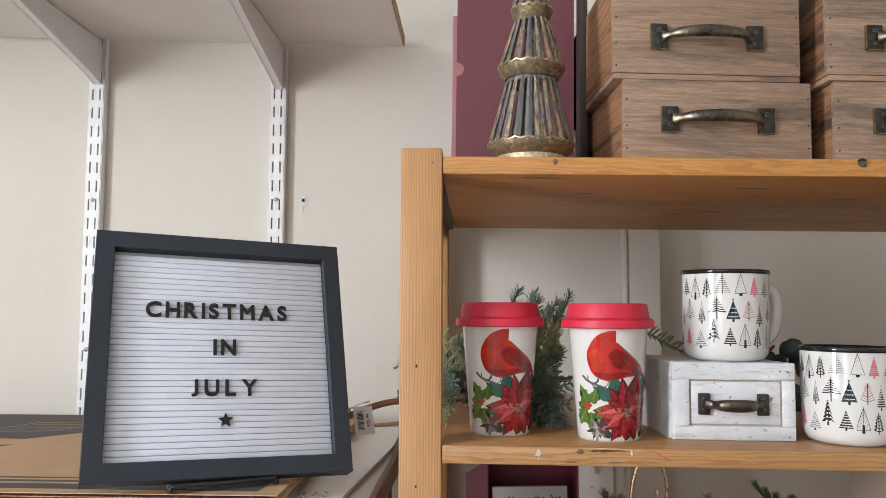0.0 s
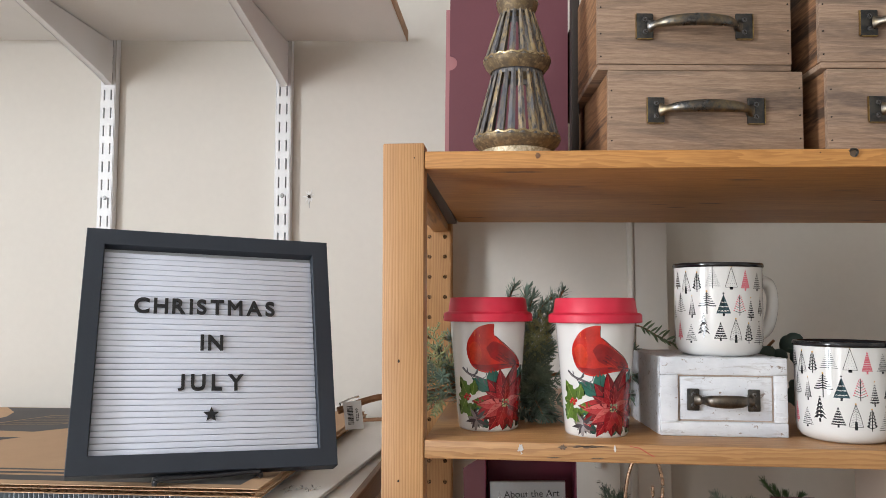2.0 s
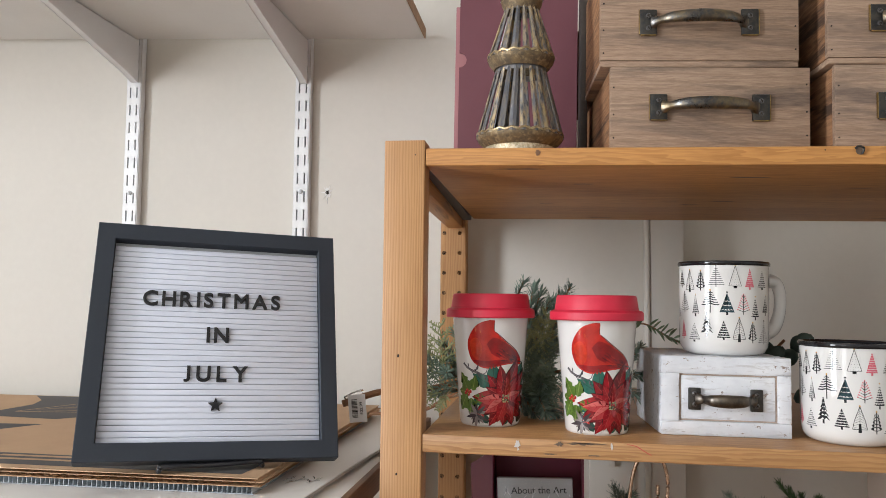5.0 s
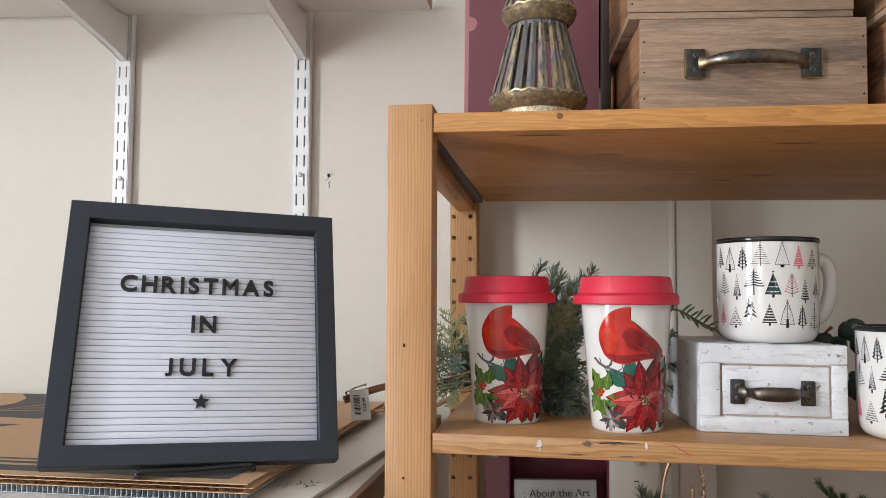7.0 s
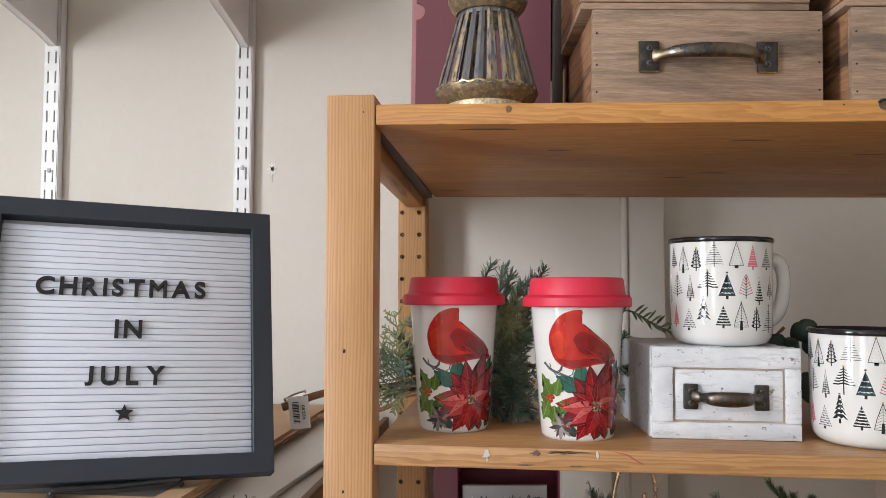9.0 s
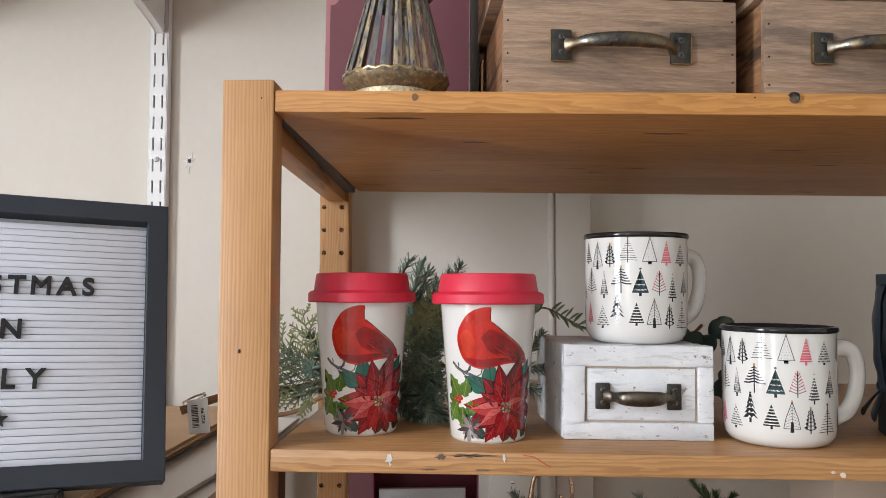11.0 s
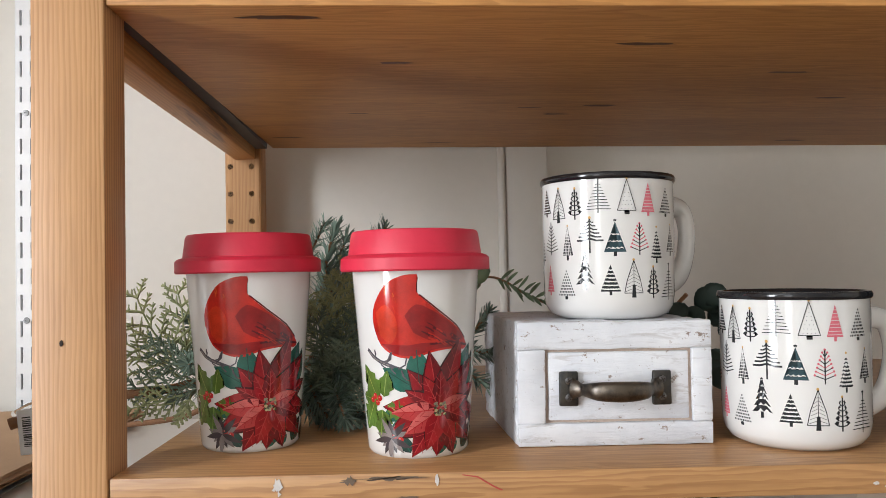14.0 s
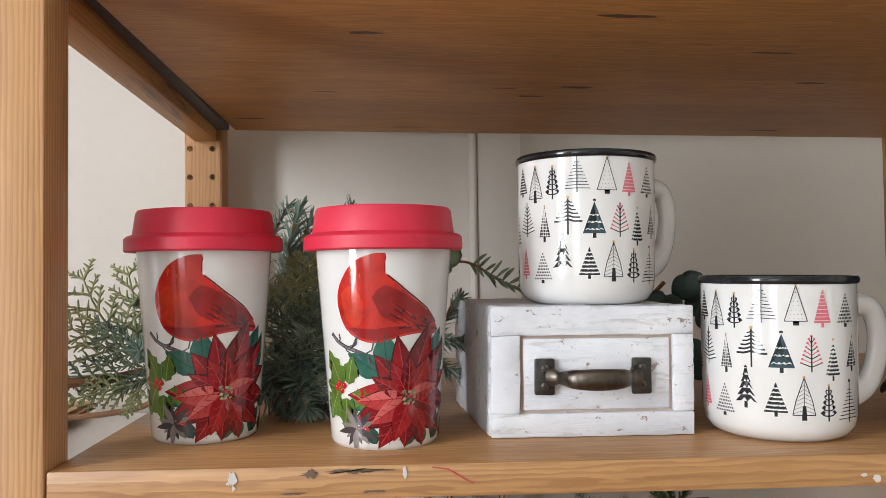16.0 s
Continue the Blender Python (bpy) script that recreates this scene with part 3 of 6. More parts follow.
mark("knot", blob(0.112, 0, 0.006, 0.007, 18, 12, 0.3), 1.4815, M_TABLE, "dark knot")
mark("nail_head", blob(0.384, 0, 0.0015, 0.0015, 19, 8, 0.2), 1.4800, M_DARK, "dark nail hole")


# ---- printing on round ware ----
def decal(name, layers, radius, material_list, parent, lift=0.00012, facing=-90.0, grain=0.0035):
    """layers: (outline in arc length and height, material index, layer). Wrapped on a surface of revolution with that radius(z)."""
    out = bmesh.new()
    for poly, slot, level in layers:
        b = bmesh.new()
        b.faces.new([b.verts.new((x, 0, z)) for x, z in poly])
        bmesh.ops.triangulate(b, faces=b.faces[:])
        lo, hi = min(p[0] for p in poly), max(p[0] for p in poly)
        x = math.floor(lo / grain) * grain + grain
        while x < hi:
            bmesh.ops.bisect_plane(b, geom=b.verts[:] + b.edges[:] + b.faces[:], plane_co=(x, 0, 0), plane_no=(1, 0, 0))
            x += grain
        ref = radius(sum(p[1] for p in poly) / len(poly))
        for v in b.verts:
            a, r = radians(facing) + v.co.x / ref, radius(v.co.z) + lift * (1 + level)
            v.co = (r * math.cos(a), r * math.sin(a), v.co.z)
        for f in b.faces:
            f.material_index = slot
        join(out, b)
    me = bpy.data.meshes.new(name)
    out.to_mesh(me)
    out.free()
    for m in material_list:
        me.materials.append(m)
    for f in me.polygons:
        f.use_smooth = True
    ob = new(name, me)
    ob.parent = parent
    return ob


MM = 0.001


def leaf_poly(cx, cz, angle, length, width, n=7, bend=0.0, spiky=0.0):
    """A pointed leaf from (cx, cz) outwards, in metres."""
    up, down = [], []
    for k in range(n + 1):
        t = k / n
        w = width / 2 * math.sin(math.pi * min(1, t ** 0.8)) * (1 - 0.25 * t)
        if spiky and k % 2:
            w *= 1 + spiky
        off = bend * math.sin(math.pi * t)
        up.append((t * length, off + w))
        down.append((t * length, off - w))
    pts = up + down[-2:0:-1]
    a = radians(angle)
    return [(cx + x * math.cos(a) - y * math.sin(a), cz + x * math.sin(a) + y * math.cos(a)) for x, y in pts]


def half_leaf(cx, cz, angle, length, width, side, n=8):
    """One side of a pointed leaf, from its rib to its edge."""
    rim = [(length * k / n, side * width / 2 * math.sin(math.pi * min(1, (k / n) ** 0.8)) * (1 - 0.25 * k / n) * 0.94) for k in range(n + 1)]
    a = radians(angle)
    pts = rim + [(length * 0.6, 0.0), (length * 0.3, 0.0)]
    return [(cx + x * math.cos(a) - y * math.sin(a), cz + x * math.sin(a) + y * math.cos(a)) for x, y in pts]


def stroke(points, w):
    """A line of width w along points, as an outline."""
    left, right = [], []
    for i, (x, z) in enumerate(points):
        a, b = points[max(i - 1, 0)], points[min(i + 1, len(points) - 1)]
        d = math.hypot(b[0] - a[0], b[1] - a[1]) or 1
        nx, nz = -(b[1] - a[1]) / d * w / 2, (b[0] - a[0]) / d * w / 2
        left.append((x + nx, z + nz)), right.append((x - nx, z - nz))
    return left + right[::-1]


def scaled(poly, k=MM):
    return [(x * k, z * k) for x, z in poly]


def disc(cx, cz, r, n=10):
    return [(cx + r * math.cos(2 * math.pi * k / n), cz + r * math.sin(2 * math.pi * k / n)) for k in range(n)]


def star(cx, cz, r):
    return [(cx + (r if k % 2 == 0 else r * 0.45) * math.sin(math.pi * k / 5), cz + (r if k % 2 == 0 else r * 0.45) * math.cos(math.pi * k / 5)) for k in range(10)]


# ---- lidded cups with a red motif, flowers and leaves ----
CUP_H = 0.123


def cup_radius(z):
    return 0.0325 + (0.0420 - 0.0325) * max(0.0, z) / CUP_H


def lidded_cup(m, label):
    t = thing("lidded_cup", label, "travel cup", m, "lidded cups")
    part("cup_body", lathe([(0, 0.0008), (0.029, 0.0008), (0.0305, 0), (0.0318, 0.0012), (cup_radius(0.003), 0.003), (cup_radius(0.06), 0.06), (0.0420, CUP_H), (0.0395, CUP_H), (0.031, 0.006), (0, 0.006)], 72), M_CERAMIC, t)
    part("lid", lathe([(0.0425, 0.1155), (0.0480, 0.1155), (0.0489, 0.1165), (0.0487, 0.1235), (0.0470, 0.1252), (0.0437, 0.1262), (0.0418, 0.1395), (0.0408, 0.1412), (0.0385, 0.1415), (0.0370, 0.1385), (0, 0.1380)], 72), M_RED, t, "soft red silicone lid")
    inks = [ink("bright_red_print", (0.46, 0.018, 0.012)), ink("orange_red_print", (0.53, 0.035, 0.014)), ink("deep_red_print", (0.24, 0.008, 0.010))]
    # a plain red drop with darker bands, on a slant
    body = smooth_path([(9, 0, 113.2), (2, 0, 113), (-8, 0, 109.2), (-15, 0, 102), (-20.5, 0, 92), (-21, 0, 82), (-16, 0, 70), (-6, 0, 63.5), (6, 0, 62), (18, 0, 65.5), (32, 0, 67), (43, 0, 66), (45, 0, 70), (36, 0, 80), (25, 0, 88), (14, 0, 97), (9, 0, 102), (7.5, 0, 107), (9.5, 0, 111)], 3)
    wing = smooth_path([(1, 0, 88), (8, 0, 95), (18, 0, 91), (30, 0, 83), (41, 0, 73), (30, 0, 72), (16, 0, 73), (6, 0, 78)], 3)
    breast = smooth_path([(-18.5, 0, 90), (-11, 0, 95), (-5, 0, 88), (-4, 0, 78), (-9, 0, 71), (-16, 0, 76)], 3)
    under = smooth_path([(-15, 0, 71), (-6, 0, 65), (6, 0, 63.5), (18, 0, 67), (32, 0, 69), (16, 0, 71.5), (2, 0, 70)], 3)
    flat = lambda pts: [(p.x * MM, p.z * MM) for p in pts]
    dr = random.Random(17)
    bands = []
    for k in range(26):
        u, v = dr.random(), dr.random()
        bx, bz = 3 + 30 * u, 93 - 18 * u - 14 * v * (1 - 0.5 * u)
        ln = dr.uniform(4, 9)
        bands.append((stroke(scaled([(bx, bz), (bx + ln * 0.5, bz - ln * 0.26), (bx + ln, bz - ln * 0.62)]), dr.uniform(0.0005, 0.0011)), (0, 3, 2, 3)[k % 4], 2))
    for k in range(22):
        bx, bz, ln = dr.uniform(-17, -5), dr.uniform(72, 108), dr.uniform(2.5, 5)
        if bx > -4 - 17 * max(0, (bz - 88) / 24):
            bands.append((stroke(scaled([(bx, bz), (bx + ln * 0.25, bz - ln * 0.6), (bx + ln * 0.15, bz - ln)]), dr.uniform(0.0004, 0.0009)), (1, 4, 0)[k % 3], 2))
    bands.append((stroke(scaled([(16, 70.5), (30, 71.5), (44, 68.5)]), 0.0013), 3, 2))
    bands.append((stroke(scaled([(10, 101), (22, 91), (35, 81.5), (43, 73)]), 0.0009), 3, 2))
    inks += [ink("shadow_red_print", (0.085, 0.006, 0.010)), ink("amber_red_print", (0.66, 0.10, 0.022))]
    decal("red_motif", [(flat(body), 0, 0), (flat(wing), 2, 1), (flat(breast), 1, 1), (flat(under), 2, 1)] + bands, cup_radius, inks, t)
    grey = [ink("grey_print", (0.09, 0.085, 0.10)), ink("light_grey_print", (0.24, 0.21, 0.20))]
    twig = [(stroke(scaled([(-27, 67), (-22, 62.5), (-17, 60), (-8, 57), (2, 53.5), (9, 51.5)]), 0.0024), 0, 0), (stroke(scaled([(-26, 65.5), (-20, 61), (-10, 57.6)]), 0.0007), 1, 1)]
    for bx, bz, ang, ln in ((-21, 62, 70, 5), (-17, 60, -60, 6), (-13, 58.5, 40, 9), (-9, 57.5, -75, 6), (-4, 55.5, 35, 9), (-2, 55, -80, 7), (2, 53.5, -50, 6), (-15, 59.5, 20, 7)):
        e = radians(ang)
        twig.append((stroke(scaled([(bx, bz), (bx + ln * 0.6 * math.cos(e), bz + ln * 0.5 * math.sin(e)), (bx + ln * math.cos(e + 0.3), bz + ln * math.sin(e + 0.3))]), 0.0009), 0, 1))
    decal("twig_print", twig, cup_radius, grey, t)
    greens = [ink("teal_green_print", (0.018, 0.10, 0.075)), ink("dark_green_print", (0.012, 0.05, 0.04)), ink("holly_green_print", (0.085, 0.155, 0.028)), ink("pale_green_print", (0.25, 0.33, 0.08))]
    for cx, cz, a, ln, w, c in ((9, 44, 94, 26, 17, 0), (36, 46, 66, 26, 15, 0), (6, 44, 150, 24, 16, 0), (8, 24, 196, 20, 14, 0), (18, 2, 70, 18, 12, 0), (38, 4, 55, 18, 12, 1), (44, 40, 75, 26, 13, 0), (2, 4, 120, 14, 9, 1), (30, 2, 100, 14, 10, 0), (-2, 30, 200, 16, 11, 0), (48, 20, 20, 18, 12, 1), (50, 2, 60, 16, 11, 0)):
        p = leaf_poly(cx * MM, cz * MM, a, ln * MM, w * MM)
        rib = stroke([(cx * MM, cz * MM), (cx * MM + ln * MM * 0.9 * math.cos(radians(a)), cz * MM + ln * MM * 0.9 * math.sin(radians(a)))], 0.0005)
        decal("leaf_print", [(p, c, 0), (rib, 1 - c, 1)], cup_radius, greens, t)
    for cx, cz, a, ln, w in ((-20, 36, 118, 24, 12), (-19, 35, 172, 17, 13), (-23, 33, 238, 20, 14), (-16, 30, 262, 19, 12), (-15, 38, 78, 17, 9), (-12, 33, 330, 14, 10)):
        p = leaf_poly(cx * MM, cz * MM, a, ln * MM, w * MM, 8, 0, 0.55)
        rib = stroke([(cx * MM, cz * MM), (cx * MM + ln * MM * 0.85 * math.cos(radians(a)), cz * MM + ln * MM * 0.85 * math.sin(radians(a)))], 0.0005)
        decal("holly_print", [(p, 2, 1), (rib, 3, 2)], cup_radius, greens, t)
    berry = [ink("berry_print", (0.42, 0.02, 0.02)), ink("berry_light_print", (0.7, 0.25, 0.2))]
    for cx, cz in ((-22, 38), (-18, 37), (-20, 34), (-24.5, 35.5), (-8, 14), (-4, 12)):
        decal("berry_print", [(scaled(disc(cx, cz, 1.9)), 0, 2), (scaled(disc(cx - 0.5, cz + 0.6, 0.5, 6)), 1, 3)], cup_radius, berry, t)
    cone = [(leaf_poly(-10 * MM, 12.5 * MM, a, (9.5 + (k % 3) * 2.4) * MM, 4.4 * MM, 5), k % 2, 1 + k % 3) for k, a in enumerate(range(0, 360, 24))]
    cone = [([(x, max(z, 0.0012)) for x, z in poly], slot, lev) for poly, slot, lev in cone]
    decal("pinecone_print", cone, cup_radius, [ink("cone_print", (0.05, 0.04, 0.045)), ink("cone_light_print", (0.20, 0.17, 0.165))], t)
    reds = [ink("petal_red_print", (0.25, 0.006, 0.012)), ink("petal_light_print", (0.33, 0.014, 0.019)), ink("petal_dark_print", (0.14, 0.004, 0.009)), ink("petal_pink_print", (0.40, 0.036, 0.040)), ink("petal_shade_print", (0.050, 0.003, 0.006)), ink("petal_pale_print", (0.50, 0.10, 0.095))]
    r = random.Random(4)
    petals = [(70, 47, 18, 0, 1), (100, 36, 16, 2, 1), (128, 31, 17, 2, 1), (178, 36, 18, 1, 1), (207, 39, 19, 2, 1), (238, 38, 18, 0, 1), (265, 31, 18, 2, 1), (288, 32, 17, 0, 1), (320, 37, 18, 2, 1), (350, 38, 17, 0, 1), (20, 36, 17, 2, 1), (46, 42, 18, 0, 1),
              (58, 27, 13, 1, 3), (88, 24, 12, 0, 3), (116, 23, 12, 1, 3), (150, 24, 12, 0, 3), (184, 31, 13, 3, 3), (214, 27, 13, 3, 3), (250, 27, 14, 1, 3), (298, 25, 13, 1, 3), (338, 25, 12, 0, 3), (14, 23, 12, 3, 3)]
    for a, ln, w, c, lev in petals:
        cx, cz = 21, 30.5
        ln = min(ln, (cz - 1.2) / max(0.05, -math.sin(radians(a)))) if a > 180 else ln
        p = [(x, max(z, 0.0012)) for x, z in leaf_poly(cx * MM, cz * MM, a, ln * MM, w * MM, 8, r.uniform(-1, 1) * MM)]
        half = [(x, max(z, 0.0013)) for x, z in half_leaf(cx * MM, cz * MM, a, ln * MM, w * MM, 1 if a < 180 else -1)]
        ca, sa = math.cos(radians(a)), math.sin(radians(a))
        veins = [(stroke([(cx * MM, cz * MM), ((cx + ln * 0.9 * ca) * MM, (cz + ln * 0.9 * sa) * MM)], 0.00055), 3 if c != 3 else 1, lev + 1)]
        for k in (0.3, 0.5, 0.7):
            for s in (-1, 1):
                bx, bz = cx + ln * k * ca, cz + ln * k * sa
                e = radians(a + s * 42)
                tip = (bx + w * 0.36 * math.cos(e), bz + w * 0.36 * math.sin(e))
                if tip[1] > 1.5:
                    veins.append((stroke(scaled([(bx, bz), tip]), 0.00032), 3 if c in (0, 1) else 0, lev + 1))
        rim = [(x, max(z, 0.0010)) for x, z in leaf_poly(cx * MM, cz * MM, a, (ln + 1.0) * MM if a < 180 else ln * MM, (w + 1.3) * MM, 8)]
        decal("petal_print", [(rim, 4, lev - 0.5), (p, c, lev), (half, (2, 0, 0, 5, 2)[c], lev + 0.5)] + veins, cup_radius, reds, t)
    core = [(scaled(disc(21 + r.uniform(-3.8, 3.8), 30.5 + r.uniform(-3.8, 3.8), r.uniform(0.5, 1.1), 7)), k % 3, 5 + k % 2) for k in range(34)]
    decal("flower_core_print", core, cup_radius, [ink("core_grey", (0.25, 0.22, 0.16)), ink("core_dark", (0.05, 0.05, 0.03)), ink("core_yellow", (0.42, 0.36, 0.18))], t)
    return t


lidded_cup(pose(0.059, 0.889, sag(0.059, 1.2), 0, 0, -2.6), "white ceramic travel cup printed with red flowers, red silicone lid")
lidded_cup(pose(0.173, 0.864, sag(0.173, 1.2), 0, 0, -11.6), "white ceramic travel cup with red poinsettia print and red silicone lid")

# ---- white drawer box ----


def screw_head(parent, x, y, z, r=0.0027, material=M_SCREW):
    bm = lathe([(0, -0.0005), (r, -0.0005), (r * 0.92, 0.0006), (r * 0.5, 0.0010), (0, 0.0010)], 12)
    s = part("screw", bm, material, parent)
    s.matrix_basis = pose(x, y, z, 90)
    c = part("cross_slot", box(-r * 0.6, r * 0.6, -r * 0.12, r * 0.12, 0.0009, 0.0013, bm=box(-r * 0.12, r * 0.12, -r * 0.6, r * 0.6, 0.0009, 0.00128)), M_DARK, parent)
    c.matrix_basis = pose(x, y, z, 90, 0, 0) @ pose(0, 0, 0, 0, 0, 30)
    return s


def pull_handle(parent, length, height, reach, edge_brass, m, plate=0.0165, worn=M_GRIP):
    h = new("handle")
    h.parent, h.matrix_basis = parent, m
    half = length / 2
    for s in (-1, 1):
        x0, x1 = sorted((s * half, s * (half - plate)))
        part("plate", roughen(box(x0, x1, -0.0032, 0, -height / 2, height / 2, 0.0012), 0.0003, 200), M_PLATE, h)
        if edge_brass:
            xe = s * half
            bm = box(min(xe, xe + s * 0.0006), max(xe, xe + s * 0.0006), -0.0034, 0, -height / 2 + 0.0005, height / 2 - 0.0005, 0.0002)
            box(x0 + 0.001, x1 - 0.001, -0.0034, 0, -height / 2 - 0.0006, -height / 2 + 0.0001, bm=bm)
            part("brass_edge", bm, M_BRASS, h, "rubbed brass edge")
        for z in (-height * 0.24, height * 0.24):
            screw_head(h, s * (half - plate * 0.5), -0.0034, z)
    a = half - plate
    pts = smooth_path([(-a - 0.003, -0.002, 0), (-a + 0.003, -reach * 0.45, 0), (-a * 0.62, -reach * 0.82, 0), (0, -reach, 0), (a * 0.62, -reach * 0.82, 0), (a - 0.003, -reach * 0.45, 0), (a + 0.003, -0.002, 0)], 5)
    n = len(pts)
    rad = []
    for k in range(n):
        u = abs(2 * k / (n - 1) - 1)
        rad.append(0.0047 + 0.0018 * math.cos(u * math.pi * 0.9) + (0.0048 * max(0, u - 0.74) / 0.26))
    part("grip", tube(pts, rad, 14, flat=0.62, up=(0, 1, 0)), worn, h, "cast metal grip rubbed bright")
    return h


wb = thing("drawer_box", "distressed white wooden drawer box with a dark metal pull", "box", pose(0.3018, 0.8572, sag(0.302, 1.2), 0, 0.46, 0.4))
W, H, D = 0.0640, 0.0808, 0.143
bm = box(-W, W, 0.006, D, 0, H, 0.0012)
bmesh.ops.subdivide_edges(bm, edges=[e for e in bm.edges if e.calc_length() > 0.02], cuts=14, use_grid_fill=True)
for v in bm.verts:
    v.co.x -= 0.06 * v.co.y
part("body", roughen(roughen(bm, 0.0007, 90), 0.0010, 320), M_WORN, wb)
F = 0.0150
for nm, x0, x1, z0, z1 in (("frame_rail", -W, W, 0.0003, F), ("frame_rail", -W, W, H - F - 0.003, H), ("frame_stile", -W, -W + F + 0.003, F, H - F - 0.003), ("frame_stile", W - F + 0.002, W, F, H - F - 0.003)):
    bm = box(x0, x1, 0, 0.0058, z0, z1, 0.0010)
    bmesh.ops.subdivide_edges(bm, edges=[e for e in bm.edges if e.calc_length() > 0.02], cuts=14)
    part(nm, roughen(roughen(bm, 0.0003, 230), 0.0005, 620), M_WORN, wb)
part("groove", box(-W + F, W - F + 0.004, 0.0040, 0.0056, F - 0.001, H - F - 0.001), M_GROOVE, wb, "bare brown wood in the groove", smooth=False)
part("panel", roughen(box(-W + F + 0.0052, W - F - 0.0002, 0.0016, 0.0057, F + 0.0018, H - F - 0.0048, 0.0008), 0.0003, 200), M_WORN, wb)
pull_handle(wb, 0.0735, 0.0225, 0.019, False, pose(-0.0005, 0.0012, 0.0375), 0.0125, M_BRONZE)

# ---- mugs with little trees ----
MUG_H, MUG_R = 0.0995, 0.0468


def mug_radius(z):
    return MUG_R - 0.0012 + 0.0012 * z / MUG_H


def tree_polys(kind, w, h, r):
    """One little tree, base at 0, in millimetres: (outline, slot); slots 0 black, 1 pink, 2 teal, 3 gold, 4 white."""
    out = []
    pen = lambda pts, w0: stroke(pts, w0 * 1.5)
    tri = lambda k0, k1: [(-w / 2 * (1 - k0), h * k0), (w / 2 * (1 - k0), h * k0), (w / 2 * (1 - k1), h * k1), (-w / 2 * (1 - k1), h * k1)]
    if kind in ("bars", "pinkbars", "scallop"):
        n = 9 if kind != "scallop" else 7
        out.append(([(-w / 2, h * 0.12), (w / 2, h * 0.12), (0.1, h), (-0.1, h)], 1 if kind == "pinkbars" else 0))
        for k in range(n):
            z = 0.12 + 0.88 * (k + 0.62) / n
            ww = w / 2 * (1 - (z - 0.12) / 0.88) * 0.96
            if ww > 0.4:
                if kind == "scallop":
                    m = max(2, int(ww * 2 / 1.6))
                    out.append((pen([(-ww + 2 * ww * q / (2 * m), h * z + (0.45 if q % 2 else -0.2)) for q in range(2 * m + 1)], 0.5), 4))
                else:
                    out.append((pen([(-ww, h * z), (ww, h * z)], 0.45 if kind == "bars" else 0.22), 4))
        out.append(([(-0.9, 0), (0.9, 0), (0.9, h * 0.13), (-0.9, h * 0.13)], 1 if kind == "pinkbars" else 0))
    elif kind == "grid":
        out.append(([(-w / 2, h * 0.12), (w / 2, h * 0.12), (0.1, h), (-0.1, h)], 0))
        for k in range(10):
            z = 0.12 + 0.88 * (k + 0.5) / 10
            ww = w / 2 * (1 - (z - 0.12) / 0.88) * 0.98
            if ww > 0.4:
                out.append((pen([(-ww, h * z), (ww, h * z)], 0.26), 4))
        for q in (-0.55, -0.2, 0.2, 0.55):
            out.append((pen([(q * w / 2, h * 0.12), (q * w * 0.06, h * (0.98 - abs(q) * 0.2))], 0.24), 4))
        out += [([(-0.9, -0.6), (0.9, -0.6), (0.9, h * 0.13), (-0.9, h * 0.13)], 0), (disc(0, h + 0.3, 0.7, 7), 3)]
    elif kind == "dots":
        for k in range(9):
            z = h * (0.12 + 0.82 * k / 9)
            ww = w / 2 * (1 - k / 9)
            m = max(1, int(ww * 2 / 1.35))
            for q in range(m):
                x = -ww + 2 * ww * (q + 0.5) / m
                out.append(([(x - 0.48, z), (x + 0.42, z - 0.1), (x + 0.5, z + 1.0), (x - 0.35, z + 1.1)], 0))
        out.append(([(-1.2, 0), (1.2, 0), (1.2, 2.2), (-1.2, 2.2)], 0))
    elif kind == "door":
        out += [(pen([(-w / 2, h * 0.1), (-w * 0.36, h * 0.45), (0, h)], 0.35), 0), (pen([(w / 2, h * 0.1), (w * 0.36, h * 0.45), (0, h)], 0.35), 0), (pen([(-w / 2, h * 0.1), (w / 2, h * 0.1)], 0.35), 0), (pen([(0, h * 0.3), (0, h)], 0.25), 0)]
        for k in range(7):
            z = h * (0.14 + 0.1 * k)
            ww = w / 2 * (1 - k * 0.105) * 0.9
            for s in (-1, 1):
                out.append((pen([(0, z + 2.2), (s * ww, z)], 0.16), 0))
        out += [([(-1.5, -0.6), (1.5, -0.6), (1.0, h * 0.32), (-1.0, h * 0.32)], 0), (disc(0, h + 0.4, 0.9, 8), 3)]
    elif kind == "lines":
        out.append((pen([(0, 0), (0, h)], 0.5), 0))
        for k in range(9):
            z, ww = h * (0.1 + 0.088 * k), w / 2 * (1 - k / 10)
            for s in (-1, 1):
                out.append((pen([(0, z + 0.35), (s * ww, z)], 0.32), 0))
        out.append((star(0, h + 0.9, 1.3), 0))
    elif kind == "stars":
        out += [(pen([(-w / 2, h * 0.1), (0, h)], 0.3), 0), (pen([(w / 2, h * 0.1), (0, h)], 0.3), 0), (pen([(-w / 2, h * 0.1), (w / 2, h * 0.1)], 0.3), 0), (pen([(-1.6, h * 0.1), (-1.5, 0), (1.5, 0), (1.6, h * 0.1)], 0.3), 0)]
        for k in range(7):
            z, ww = h * (0.16 + 0.11 * k), w / 2 * (1 - (0.06 + 0.12 * k)) * 0.8
            for q in range(max(1, int(ww))):
                out.append((disc(-ww + 2 * ww * (q + 0.5) / max(1, int(ww)), z, 0.26, 5), 0 if q % 2 else 2))
